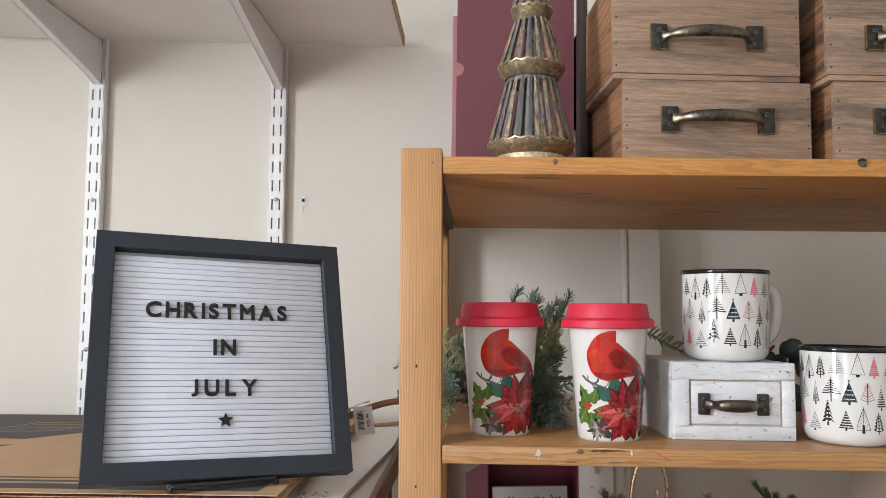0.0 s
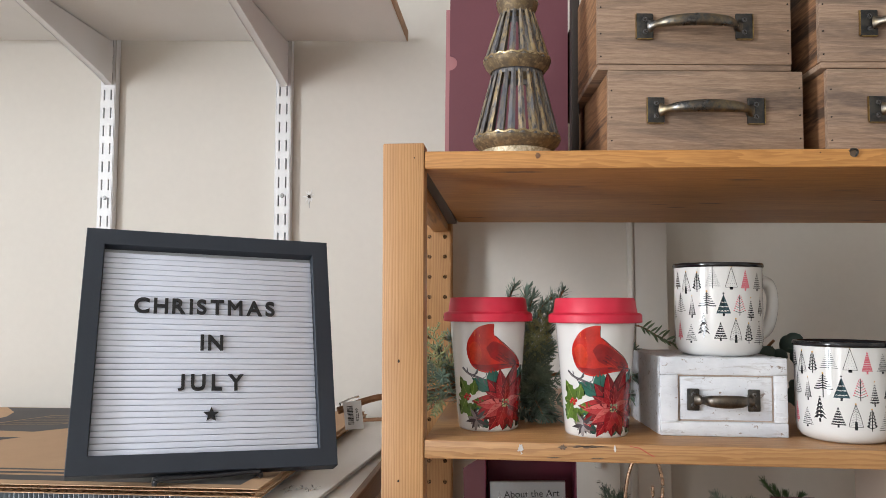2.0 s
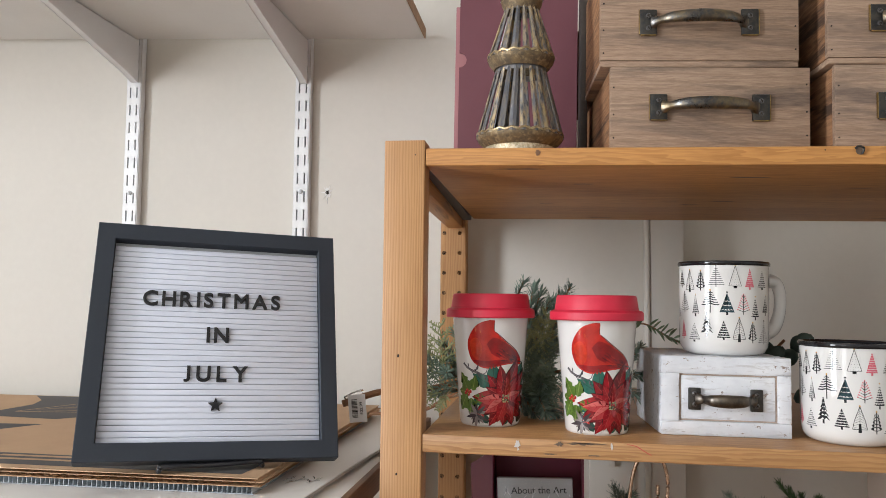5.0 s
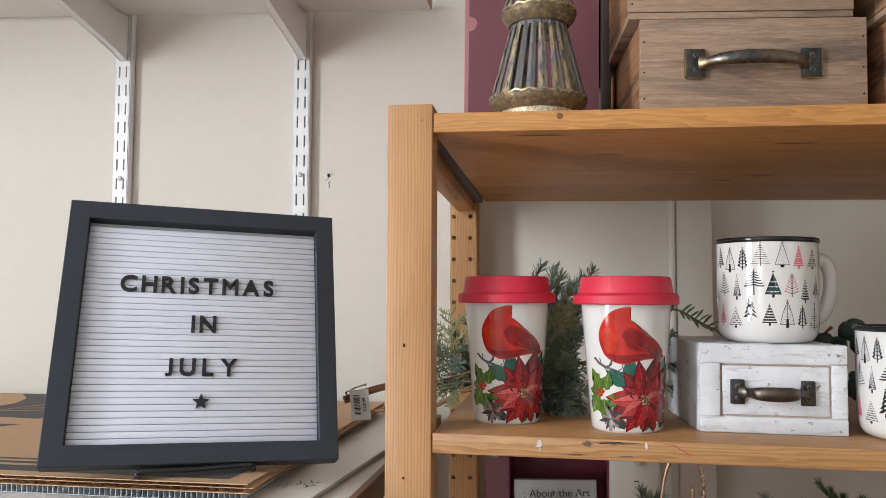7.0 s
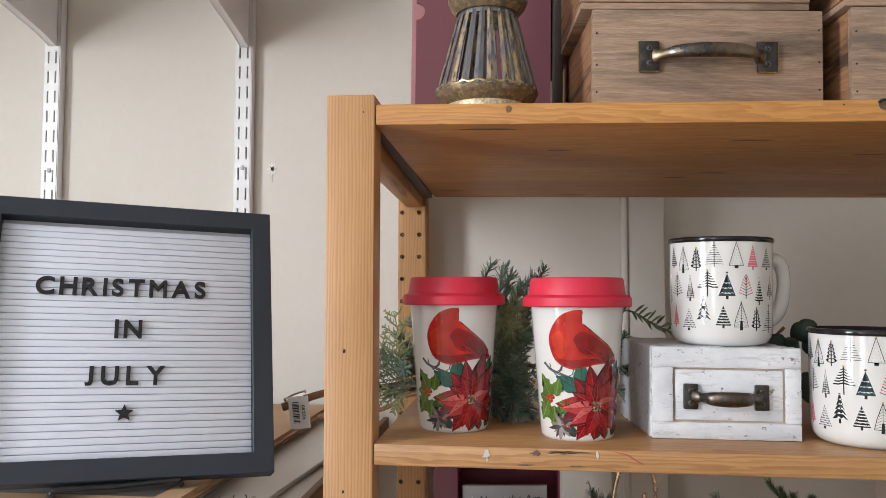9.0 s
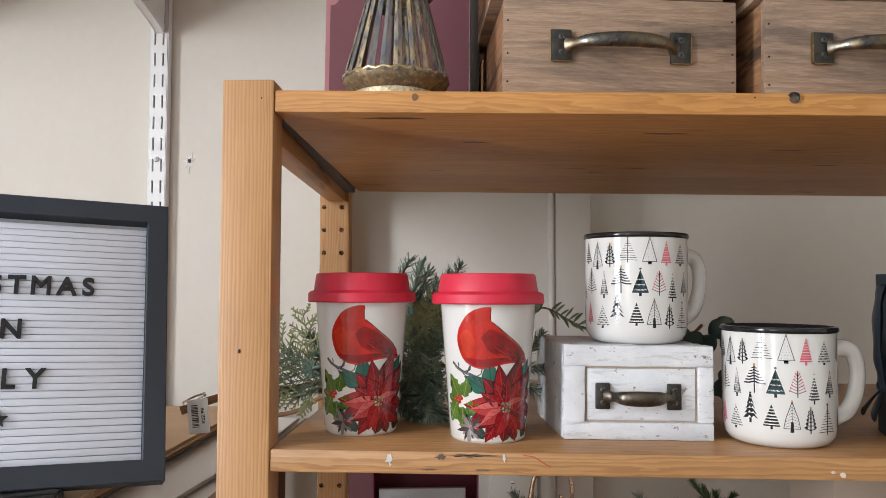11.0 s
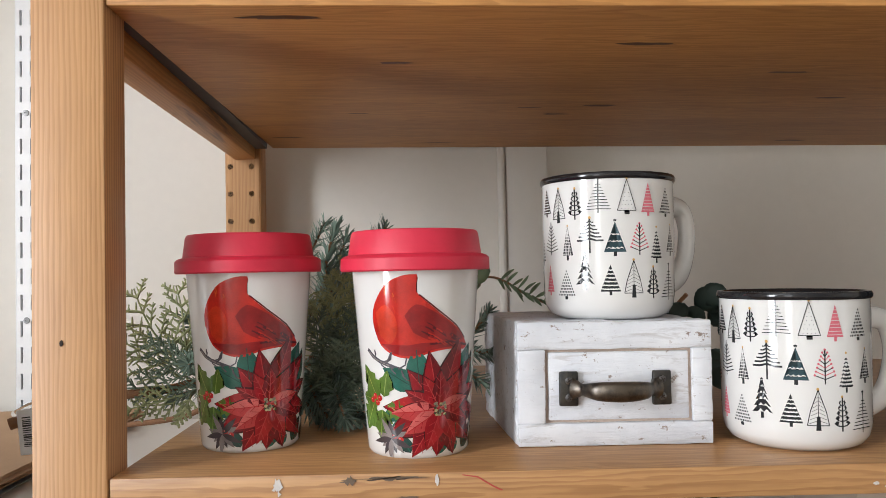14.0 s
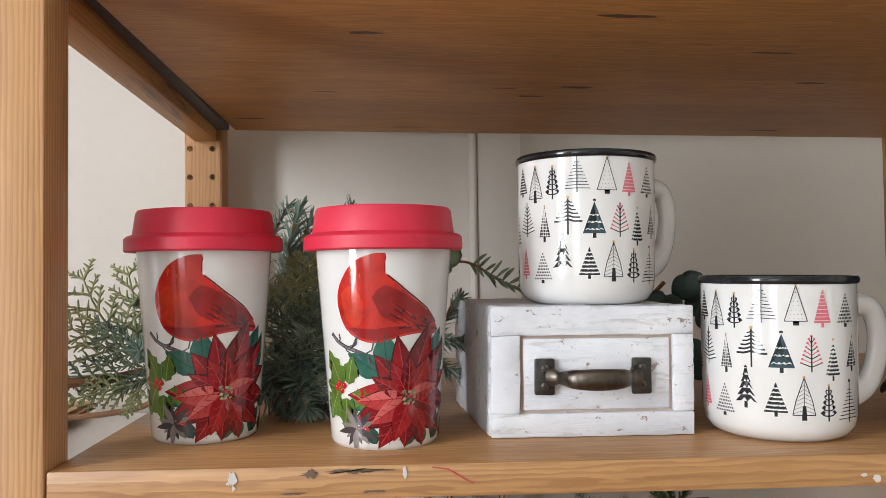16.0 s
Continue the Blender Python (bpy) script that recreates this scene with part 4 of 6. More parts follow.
        out.append((disc(0, h + 0.6, 0.8, 8), 3))
    elif kind == "pine":
        out.append((pen([(0, 0), (0, h)], 0.7), 0))
        for k in range(6):
            z, ww = h * (0.34 + 0.105 * k), w / 2 * (1 - k / 7)
            for s in (-1, 1):
                out.append((pen([(0, z + 1.8), (s * ww * 0.5, z + 0.5), (s * ww, z + 0.5)], 0.85 - 0.07 * k), 0))
        out.append((disc(0, h + 0.5, 1.0, 8), 3))
    elif kind == "teal":
        out.append(([(-w / 2, h * 0.1), (w / 2, h * 0.1), (w * 0.22, h * 0.55), (0, h), (-w * 0.22, h * 0.55)], 2))
        for z in (0.22, 0.42, 0.62):
            ww = w / 2 * (1.05 - z) * 0.9
            out.append((pen([(-ww + 2 * ww * q / 8, h * z + (0.6 if q % 2 else -0.4)) for q in range(9)], 0.3), 4))
        out += [([(-1.1, -0.6), (1.1, -0.6), (1.1, h * 0.11), (-1.1, h * 0.11)], 0), (star(0, h + 0.9, 1.2), 0)]
    elif kind == "berry":
        out.append((pen([(0, 0), (0, h)], 0.55), 0))
        for k in range(7):
            z, ww = h * (0.14 + 0.11 * k), w / 2 * (1 - k / 8)
            for s in (-1, 1):
                out += [(pen([(0, z), (s * ww, z + 2.4)], 0.38), 1 if k % 2 else 0), (disc(s * ww, z + 2.5, 0.75, 7), 1)]
        out.append((disc(0, h, 0.8, 7), 1))
    elif kind == "chevron":
        out.append((pen([(0, 0), (0, h)], 0.5), 0))
        for k in range(8):
            z, ww = h * (0.12 + 0.1 * k), w / 2 * (1 - k / 9.5)
            for s in (-1, 1):
                out.append((pen([(0, z - 0.4), (s * ww, z + 1.6)], 0.4), 0))
        out.append((disc(0, h, 0.5, 6), 0))
    elif kind == "zigzag":
        for k in range(8):
            z = h * (0.14 + 0.1 * k)
            ww = w / 2 * (1 - k / 8.5)
            m = max(1, int(ww / 0.8))
            out.append((pen([(-ww + 2 * ww * q / (2 * m), z + (0.6 if q % 2 else -0.3)) for q in range(2 * m + 1)], 0.62), 0))
        out += [([(-0.7, -0.8), (0.7, -0.8), (0.7, 2.4), (-0.7, 2.4)], 0), (disc(0, h + 0.3, 0.8, 7), 3)]
    elif kind == "curl":
        out.append((pen([(0, 0), (0, h)], 0.7), 0))
        for k in range(5):
            z, ww = h * (0.2 + 0.15 * k), w / 2 * (1 - k / 6.5)
            for s in (-1, 1):
                out += [(pen([(0, z - 1.2), (s * ww * 0.6, z - 0.6), (s * ww, z + 0.9), (s * ww * 0.7, z + 2.0), (s * ww * 0.45, z + 1.2)], 0.5), 0)]
        out.append((disc(0, h + 0.4, 0.9, 7), 3))
    elif kind == "brush":
        for k in range(5):
            z, ww = h * (0.14 + 0.17 * k), w / 2 * (1 - k / 5.6)
            m = 7
            poly = [(-ww, z - 0.8)]
            for q in range(1, m):
                poly.append((-ww + 2 * ww * q / m, z + (1.5 if q % 2 else -0.3) + r.uniform(-0.3, 0.3)))
            out.append((poly + [(ww, z - 0.8), (ww * 0.42, z + h * 0.16), (-ww * 0.42, z + h * 0.16)], 0))
        out += [([(-1, -1), (1, -1), (1, 3), (-1, 3)], 0), (star(0, h + 0.6, 1.1), 0)]
    return out


# kind, place round the mug, width, foot, height, in millimetres
TREES_HIGH = (("bars", -51.5, 12.0, 71.2, 19.2), ("door", -36.8, 12.4, 66.8, 22.8), ("curl", -22.7, 10.3, 67.8, 20.8), ("lines", -6.4, 16.8, 71.7, 23.5), ("stars", 12.6, 12.8, 70.6, 23.2), ("pinkbars", 28.1, 10.7, 69.2, 22.2), ("dots", 45.3, 14.2, 69.2, 21.8), ("bars", 66.0, 7.0, 71.0, 20.0), ("lines", -66.0, 9.0, 71.0, 20.0))
TREES_MIDDLE = (("chevron", -45.7, 16.1, 44.2, 22.6), ("grid", -28.9, 8.7, 41.0, 22.6), ("pine", -12.3, 18.3, 44.9, 23.3), ("teal", 4.4, 14.8, 43.2, 22.5), ("berry", 21.1, 12.3, 43.2, 21.1), ("zigzag", 34.8, 9.8, 38.6, 23.2), ("grid", 51.7, 11.6, 43.1, 20.6), ("zigzag", -60.0, 8.0, 38.0, 23.0), ("chevron", 68.0, 9.0, 43.0, 22.0))
TREES_LOW = (("pinkbars", -47.7, 9.4, 16.4, 21.2), ("dots", -30.5, 14.5, 13.9, 21.9), ("brush", -15.9, 13.4, 21.5, 23.1), ("scallop", 1.0, 13.4, 16.8, 20.0), ("door", 16.5, 12.9, 15.7, 24.2), ("curl", 31.4, 10.6, 14.3, 20.8), ("lines", 48.3, 18.8, 12.6, 23.9), ("teal", -66.0, 12.0, 15.0, 21.0), ("dots", 68.0, 9.0, 15.0, 21.0))


def tree_mug(m, label):
    t = thing("tree_mug", label, "mug", m, "tree mugs")
    r = random.Random(11)
    part("mug_body", lathe([(0, 0.0012), (0.031, 0.0012), (0.033, 0), (0.0365, 0.0006), (0.0415, 0.0035), (0.0446, 0.0085), (mug_radius(0.016), 0.016), (mug_radius(0.06), 0.06), (0.0462, 0.0952), (0.0440, 0.0952), (0.0428, 0.012), (0.036, 0.006), (0, 0.006)], 80), M_CERAMIC, t)
    part("rim", lathe([(0.0440, 0.0945), (0.0468, 0.0945), (0.0477, 0.0955), (0.0479, 0.0975), (0.0470, 0.0992), (0.0448, 0.0993), (0.0436, 0.0975), (0.0440, 0.0945)], 80), M_RIM, t, "rolled black rim")
    pts = smooth_path([(0.0440, 0, 0.0785), (0.054, 0, 0.0805), (0.0630, 0, 0.077), (0.0672, 0, 0.066), (0.0672, 0, 0.051), (0.0635, 0, 0.036), (0.057, 0, 0.026), (0.0440, 0, 0.0195)], 6)
    part("handle", tube(pts, [0.0066 + 0.0012 * abs(2 * k / (len(pts) - 1) - 1) for k in range(len(pts))], 14, flat=0.72, up=(0, 1, 0)), M_CERAMIC, t, "glazed loop handle").matrix_basis = pose(0, 0, 0, 0, 0, 30)
    paints = [M_PBLACK, M_PINK, M_PTEAL, M_PGOLD, M_CERAMIC]
    for row in (TREES_HIGH, TREES_MIDDLE, TREES_LOW):
        for kind, x, w, foot, h in row:
            polys = [([((x + px) * MM, (foot + pz) * MM) for px, pz in poly], slot, 0 if slot != 4 else 1) for poly, slot in tree_polys(kind, w, h, r)]
            decal("tree_print", polys, mug_radius, paints, t, 0.00009)
    return t


mug = tree_mug(pose(0.3113, 0.908, sag(0.3113, 1.2) + 0.0809, 0, 0.46, -13), "white mug with black rim and little printed trees")
mug2 = tagged(copy_thing(mug, pose(0.4240, 0.866, sag(0.4240, 1.2), 0, 0.46, -30)), "white black-rimmed mug with little printed trees on the shelf")

# ---- dark gift bag ----
bag = thing("gift_bag", "dark teal paper gift bag tied with a satin ribbon", "gift bag", pose(0.513, 0.845, sag(0.56, 1.2), 0, 0.46, -19))
bw, bd, bh = 0.15, 0.085, 0.146
part("front_panel", box(0, bw, 0, 0.0012, 0, bh, 0.0003), M_BAG, bag, smooth=False)
part("back_panel", box(0, bw, bd - 0.0012, bd, 0, bh, 0.0003), M_BAG, bag, smooth=False)
part("bottom_panel", box(0, bw, 0.0012, bd - 0.0012, 0, 0.0012), M_BAG, bag, smooth=False)
for x, s in ((0.0, 1), (bw - 0.0012, -1)):
    bm = bmesh.new()
    rows = []
    for z in (0.0012, 0.03, bh * 0.6, bh):
        k = 0.012 * (z / bh)
        rows.append([bm.verts.new((x + s * (k if i == 1 else 0), 0.0012 + (bd - 0.0024) * i / 2, z)) for i in range(3)])
    for a, b in zip(rows, rows[1:]):
        for i in range(2):
            bm.faces.new((a[i], a[i + 1], b[i + 1], b[i]))
    g = part("gusset", bm, M_BAG, bag, smooth=False)
    md = g.modifiers.new("thickness", "SOLIDIFY")
    md.thickness = 0.0008
pts = smooth_path([(-0.004, 0.030, 0.135), (-0.008, 0.028, 0.115), (-0.009, 0.026, 0.08), (-0.006, 0.028, 0.055), (-0.004, 0.030, 0.045)], 6)
part("ribbon", tube(pts, [0.012 + 0.002 * math.sin(k) for k in range(len(pts))], 10, flat=0.3, up=(1, 0, 0)), M_RIBBON, bag, "dark satin ribbon")
for tip in ((-0.022, 0.020, 0.026), (-0.012, 0.036, 0.020)):
    pts = smooth_path([(-0.005, 0.029, 0.047), ((tip[0] - 0.005) / 2, 0.027, 0.037), tip], 4)
    part("ribbon_tail", tube(pts, [0.002 + 0.0008 * k for k in range(len(pts))], 8, flat=0.25, up=(1, 0, 0)), M_RIBBON, bag, "dark satin ribbon")
part("knot", lathe([(0, -0.004), (0.004, -0.003), (0.0045, 0), (0.004, 0.003), (0, 0.004)], 10), M_RIBBON, bag).matrix_basis = pose(-0.006, 0.029, 0.048)

# ---- wooden drawer crates on the upper shelf ----


def drawer_crate(m, label, base_strip):
    t = thing("wooden_drawer", label, "wooden drawer", m, "wooden drawers")
    w, h, d, k = 0.0995, 0.118 if base_strip else 0.0875, 0.235, 0.008
    part("front_board", roughen(box(-w, w, 0, k, 0.0065 if base_strip else 0.0, h, 0.0009), 0.0003, 60), M_CRATE, t)
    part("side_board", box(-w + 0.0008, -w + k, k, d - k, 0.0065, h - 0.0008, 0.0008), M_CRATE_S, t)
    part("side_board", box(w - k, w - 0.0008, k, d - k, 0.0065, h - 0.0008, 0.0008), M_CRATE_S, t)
    part("back_board", box(-w, w, d - k, d, 0.0065, h, 0.0008), M_CRATE, t)
    part("bottom_board", box(-w + 0.0005, w - 0.0005, 0.0006 if base_strip else k, d, 0, 0.0060, 0.0008), M_CRATE, t)
    part("top_board", box(-w + k, w - k, k, d - k, h - 0.006, h - 0.001), M_CRATE, t)
    for sx in (-1, 1):
        for z in (0.016, 0.040, 0.068):
            n = part("nail", lathe([(0, -0.0003), (0.0009, -0.0003), (0.0008, 0.0004), (0, 0.0004)], 8), M_DARK, t)
            n.matrix_basis = pose(sx * (w - 0.0035), -0.0003, z + 0.002 * sx, 90)
    pull_handle(t, 0.119, 0.0268, 0.022, True, pose(-0.0005, -0.0006, 0.0455), 0.0175)
    return t


TOP = 1.488
LBL = "greyed stained pine drawer with an aged metal pull"
drawer_crate(pose(0.2835, 0.829, sag(0.2835, TOP), 0, 0.62, 4.5), LBL + " on the shelf", False)
drawer_crate(pose(0.2740, 0.829, sag(0.274, TOP) + 0.0882, 0, 0.62, 4), LBL + ", stacked", True)
drawer_crate(pose(0.5025, 0.833, sag(0.5025, TOP), 0, 0.62, 3), LBL + " on the shelf", False)
drawer_crate(pose(0.4970, 0.832, sag(0.497, TOP) + 0.0882, 0, 0.62, 3), LBL + ", stacked", True)

# ---- tin cone tree ----
tin = thing("metal_cone_tree", "gilded tin slatted cone tree in tiers", "ornament", pose(0.0915, 0.857, sag(0.0915, TOP), 0, 0.62, 0))
part("base_disc", lathe([(0, 0), (0.0375, 0), (0.0380, 0.002), (0.0380, 0.009), (0.0365, 0.0105), (0, 0.0105)], 48), M_TINBASE, tin)
TIERS = ((0.021, 0.0465, 0.094, 0.0270, 22), (0.107, 0.0362, 0.163, 0.0178, 18), (0.172, 0.0225, 0.222, 0.0085, 14))
for z0, r0, z1, r1, n in TIERS:
    wob = lambda a, r, z, n=n, r0=r0: 0.0011 * math.cos(a * n) if r > r0 * 0.985 else 0.0
    part("skirt_ring", lathe([(r0 * 0.80, z0 - 0.0115), (r0 * 0.96, z0 - 0.0045), (r0, z0), (r0 * 0.992, z0 + 0.003), (r0 * 0.96, z0 + 0.003), (r0 * 0.93, z0 - 0.003), (r0 * 0.76, z0 - 0.0105), (r0 * 0.80, z0 - 0.0115)], n * 4, wobble=wob), M_TINRING, tin, "tarnished gold scalloped ring")
    part("gilt_edge", lathe([(r0 * 0.975, z0 + 0.0025), (r0 * 1.012, z0 + 0.0015), (r0 * 1.016, z0 + 0.0030), (r0 * 0.985, z0 + 0.0042), (r0 * 0.975, z0 + 0.0025)], n * 4, wobble=lambda a, r, z, n=n: 0.0011 * math.cos(a * n)), M_TINEDGE, tin, "bright scalloped gilt edge")
    part("collar_ring", lathe([(r1 * 0.94, z1 - 0.003), (r1 * 1.03, z1 - 0.003), (r1 * 1.0, z1 + 0.003), (r1 * 0.92, z1 + 0.003), (r1 * 0.94, z1 - 0.003)], 40), M_TIN, tin)
    half0, half1 = math.pi * r0 / n * 0.60, math.pi * r1 / n * 0.62
    bm = bmesh.new()
    rows = []
    for k in range(4):
        u = k / 3
        r, z, hw = r0 + (r1 - r0) * u, z0 + (z1 - z0) * u, half0 + (half1 - half0) * u
        rows.append([bm.verts.new(p) for p in ((r - 0.0002, -hw, z), (r + 0.0010, 0, z), (r - 0.0002, hw, z), (r - 0.0014, hw * 0.9, z), (r - 0.0010, 0, z), (r - 0.0014, -hw * 0.9, z))])
    for a, b in zip(rows, rows[1:]):
        for k in range(6):
            bm.faces.new((a[k], a[(k + 1) % 6], b[(k + 1) % 6], b[k]))
    bm.faces.new(rows[0]), bm.faces.new(rows[-1])
    slat = mesh_of("slat", bm, M_TIN)
    rr = random.Random(n)
    for k in range(n):
        o = new("slat", slat)
        o.parent, o.matrix_basis = tin, pose(0, 0, 0, 0, 0, 360 * k / n + rr.uniform(-1.6, 1.6))
part("tip", lathe([(0.0085, 0.222), (0.0095, 0.224), (0.004, 0.236), (0, 0.250)], 16), M_TIN, tin)

# ---- maroon case, dark strip beside it ----
case = thing("maroon_case", "tall maroon card slipcase with a thumb notch", "slipcase", pose(0.0065, 1.0, sag(0.0065, TOP), 0, 0.62, 0))
cw, chh, cd, nz, nr = 0.150, 0.30, 0.20, 0.1545, 0.0095
arc = [(nr * math.sin(math.pi * k / 12), nz - nr * math.cos(math.pi * k / 12)) for k in range(13)]
part("sleeve_front", prism([(0.0, 0.0005), (cw, 0.0005), (cw, chh), (0.0, chh)] + [(x, z) for x, z in arc[::-1]], 0.0018), M_MAROON, case, smooth=False)
part("sleeve_side", box(cw - 0.0018, cw, 0.0019, cd, 0.0005, chh), M_MAROON, case, smooth=False)
part("sleeve_back", box(0, cw, cd - 0.0018, cd, 0.0005, chh), M_MAROON, case, smooth=False)
part("inner_tray", box(-0.0055, cw - 0.004, 0.0030, cd - 0.004, 0.0, 0.226, 0.0008), M_MAROON_L, case, "paler maroon inner tray", smooth=False)
# dark strip added to keep the gap beside the case black
board = thing("dark_board", "dark brown strip filling the gap between case and drawers", "board", pose(0.1578, 0.955, sag(0.1578, TOP), 0, 0.62, 0))
part("panel", roughen(box(0, 0.0095, 0, 0.03, 0, 0.25, 0.001), 0.0005, 60), plain("dark_gap_fill", (0.035, 0.025, 0.02), 0.7, vary=0.3), board)

# ---- letter board on its easel ----
_yaw, _lean, _roll = radians(27.72), radians(21.47), radians(-2.04)
_h, _n = Vector((math.cos(_yaw), math.sin(_yaw), 0)), Vector((-math.sin(_yaw), math.cos(_yaw), 0))
_u = Vector((0, 0, 1)) * math.cos(_lean) + _n * math.sin(_lean)
_ex, _ez = _h * math.cos(_roll) + _u * math.sin(_roll), _u * math.cos(_roll) - _h * math.sin(_roll)
_ey = _ez.cross(_ex)
_o = Vector((-0.2032, 0.7595, 1.1749))
LB = Matrix(((_ex.x, _ey.x, _ez.x, _o.x), (_ex.y, _ey.y, _ez.y, _o.y), (_ex.z, _ey.z, _ez.z, _o.z), (0, 0, 0, 1)))
lb = thing("letter_board", "square dark-framed letter board with ribbed white panel and black letters", "letter board", LB)
S, FW, FD = 0.1255, 0.0178, 0.021
bm = bmesh.new()
rings = []
for d, y in ((0, FD), (0, 0.0006), (0.0006, 0), (FW - 0.0005, 0), (FW, 0.0005), (FW, 0.0165)):
    rings.append([bm.verts.new((x, y, z)) for x, z in ((-S + d, d), (S - d, d), (S - d, 2 * S - d), (-S + d, 2 * S - d))])
for q, w in zip(rings, rings[1:]):
    for k in range(4):
        bm.faces.new((q[k], q[(k + 1) % 4], w[(k + 1) % 4], w[k]))
part("frame", bm, M_FRAME, lb, smooth=False)
# the backing's grey puts the grooves' shade between the white ribs
part("backing", box(-S + FW - 0.002, S - FW + 0.002, 0.0125, 0.0165, FW - 0.002, 2 * S - FW + 0.002), plain("groove_shade_grey", (0.42, 0.435, 0.47), 0.8), lb, smooth=False)
PITCH = 0.00600
n_ribs = int((2 * S - 2 * FW) / PITCH)
rib = mesh_of("rib", box(-S + FW + 0.0002, S - FW - 0.0002, 0.0085, 0.0124, -PITCH / 2 + 0.00022, PITCH / 2 - 0.00022, 0.0006), M_FELT, True)
for k in range(n_ribs):
    o = new("rib", rib)
    o.parent, o.matrix_basis = lb, pose(0, 0, FW + 0.0006 + PITCH * (k + 0.5))


def letters(word, z, cap, total, x_mid):
    glyphs = []
    for ch in word:
        cu = bpy.data.curves.new("letter", "FONT")
        cu.body, cu.size, cu.extrude, cu.offset, cu.bevel_depth = ch, 1.0, 0.05, 0.0 if ch == "M" else 0.024, 0.023 if ch == "M" else 0.0
        tmp = new("letter_curve", cu)
        me = bpy.data.meshes.new_from_object(tmp.evaluated_get(bpy.context.evaluated_depsgraph_get()))
        bpy.data.objects.remove(tmp)
        bpy.data.curves.remove(cu)
        xs, ys = [v.co.x for v in me.vertices], [v.co.y for v in me.vertices]
        glyphs.append((me, min(xs), max(xs), min(ys), max(ys)))
    k = cap / 0.76
    gap = (total - sum((g[2] - g[1]) * k for g in glyphs)) / max(1, len(word) - 1)
    x = x_mid - total / 2
    for me, x0, x1, y0, y1 in glyphs:
        kz = cap / (y1 - y0)
        for v in me.vertices:
            v.co = ((v.co.x - x0) * k, (v.co.y - y0) * kz, v.co.z * 0.02)
        me.materials.clear()
        me.materials.append(M_LETTER)
        o = new("letter", me)
        o.parent, o.matrix_basis = lb, pose(x, 0.0072, z - cap / 2, 90)
        x += (x1 - x0) * k + gap


letters("CHRISTMAS", 0.1698, 0.0168, 0.1415, -0.0050)
letters("IN", 0.1308, 0.0168, 0.0225, 0.001)
letters("JULY", 0.0885, 0.0168, 0.0640, 0.001)
st = prism([(x, z) for x, z in star(0, 0, 0.0075)], 0.0022)
part("star", st, M_LETTER, lb, "small black plastic star").matrix_basis = pose(0.0015, 0.0062, 0.0560)

CARD_Z = 1.1625
easel = thing("wire_easel", "black wire easel standing on the cardboard", "easel", Matrix.Translation((_o.x, _o.y, CARD_Z)) @ pose(0, 0, 0, 0, 0, math.degrees(math.atan2(_ex.y, _ex.x))))
loop = smooth_path([(-0.048, 0.034, 0.0028), (-0.049, 0.012, 0.0028), (-0.049, 0.005, 0.0034), (-0.0475, 0.003, 0.0062), (-0.043, 0.0035, 0.0078), (0, 0.005, 0.0066), (0.043, 0.0035, 0.0078), (0.0475, 0.003, 0.0062), (0.049, 0.005, 0.0034), (0.049, 0.012, 0.0028), (0.048, 0.034, 0.0028)], 4)
part("front_lip", tube(loop, 0.0026, 10), M_WIRE, easel)
for s in (-1, 1):
    part("back_leg", tube([(s * 0.048, 0.034, 0.0028), (s * 0.046, 0.062, 0.10), (s * 0.040, 0.085, 0.155)], 0.0022, 8), M_WIRE, easel)
part("back_stay", tube([(-0.040, 0.085, 0.155), (0, 0.088, 0.158), (0.040, 0.085, 0.155)], 0.0022, 8), M_WIRE, easel)
part("prop", tube([(0, 0.088, 0.158), (0, 0.120, 0.08), (0, 0.150, 0.0022)], 0.0022, 8), M_WIRE, easel)

# ---- the table and the stack on it ----
table = thing("side_table", "white-topped side table with brown wooden edging", "table", pose(-0.62, 1.0, 0))
part("tabletop", box(-0.52, 0.541, -0.30, 0.315, 1.114, 1.1385, 0.001), M_LAMINATE, table)
part("side_edging", box(0.5412, 0.549, -0.30, 0.315, 1.112, 1.1395, 0.0012), M_TABLE, table, "brown wooden edging")
for x in (-0.50, 0.50):
    for y in (-0.27, 0.27):
        part("leg", box(x - 0.02, x + 0.02, y - 0.02, y + 0.02, 0, 1.1138, 0.002), M_TABLE, table)


f1 = thing("foam_board", "white foam board sheet lying on the table", "foam board", pose(0, 0, 0), "foam boards")
part("sheet", box(-1.08, -0.114, 0.700, 1.30, 1.1387, 1.1418, 0.0006), M_FOAM, f1)
f2 = thing("foam_board", "white foam board sheet with a slanting cut edge, uppermost", "foam board", pose(0, 0, 0, 0, 0, 0), "foam boards")
slant = lambda y: min(-0.0815, -0.0885 + 0.072 * (y - 1.0))
bm = box(-1.10, -0.09, 0.700, 1.285, 1.1420, 1.1453)
bmesh.ops.subdivide_edges(bm, edges=[e for e in bm.edges if abs(e.verts[0].co.y - e.verts[1].co.y) > 0.1], cuts=12)
for v in bm.verts:
    if v.co.x > -0.5:
        v.co.x = slant(v.co.y) + 0.0006 * noise.noise(Vector((v.co.y * 40, 0, 1)))
part("sheet", bm, M_FOAM, f2, smooth=False)
bm = bmesh.new()
edge = [[bm.verts.new((slant(0.701 + 0.0485 * k) + dx, 0.701 + 0.0485 * k, z)) for dx, z in ((0.0008, 1.1424), (0.0016, 1.1424), (0.0016, 1.1450), (0.0008, 1.1450))] for k in range(13)]
for p, q in zip(edge, edge[1:]):
    for k in range(4):
        bm.faces.new((p[k], p[(k + 1) % 4], q[(k + 1) % 4], q[k]))
bm.faces.new(edge[0]), bm.faces.new(edge[-1])
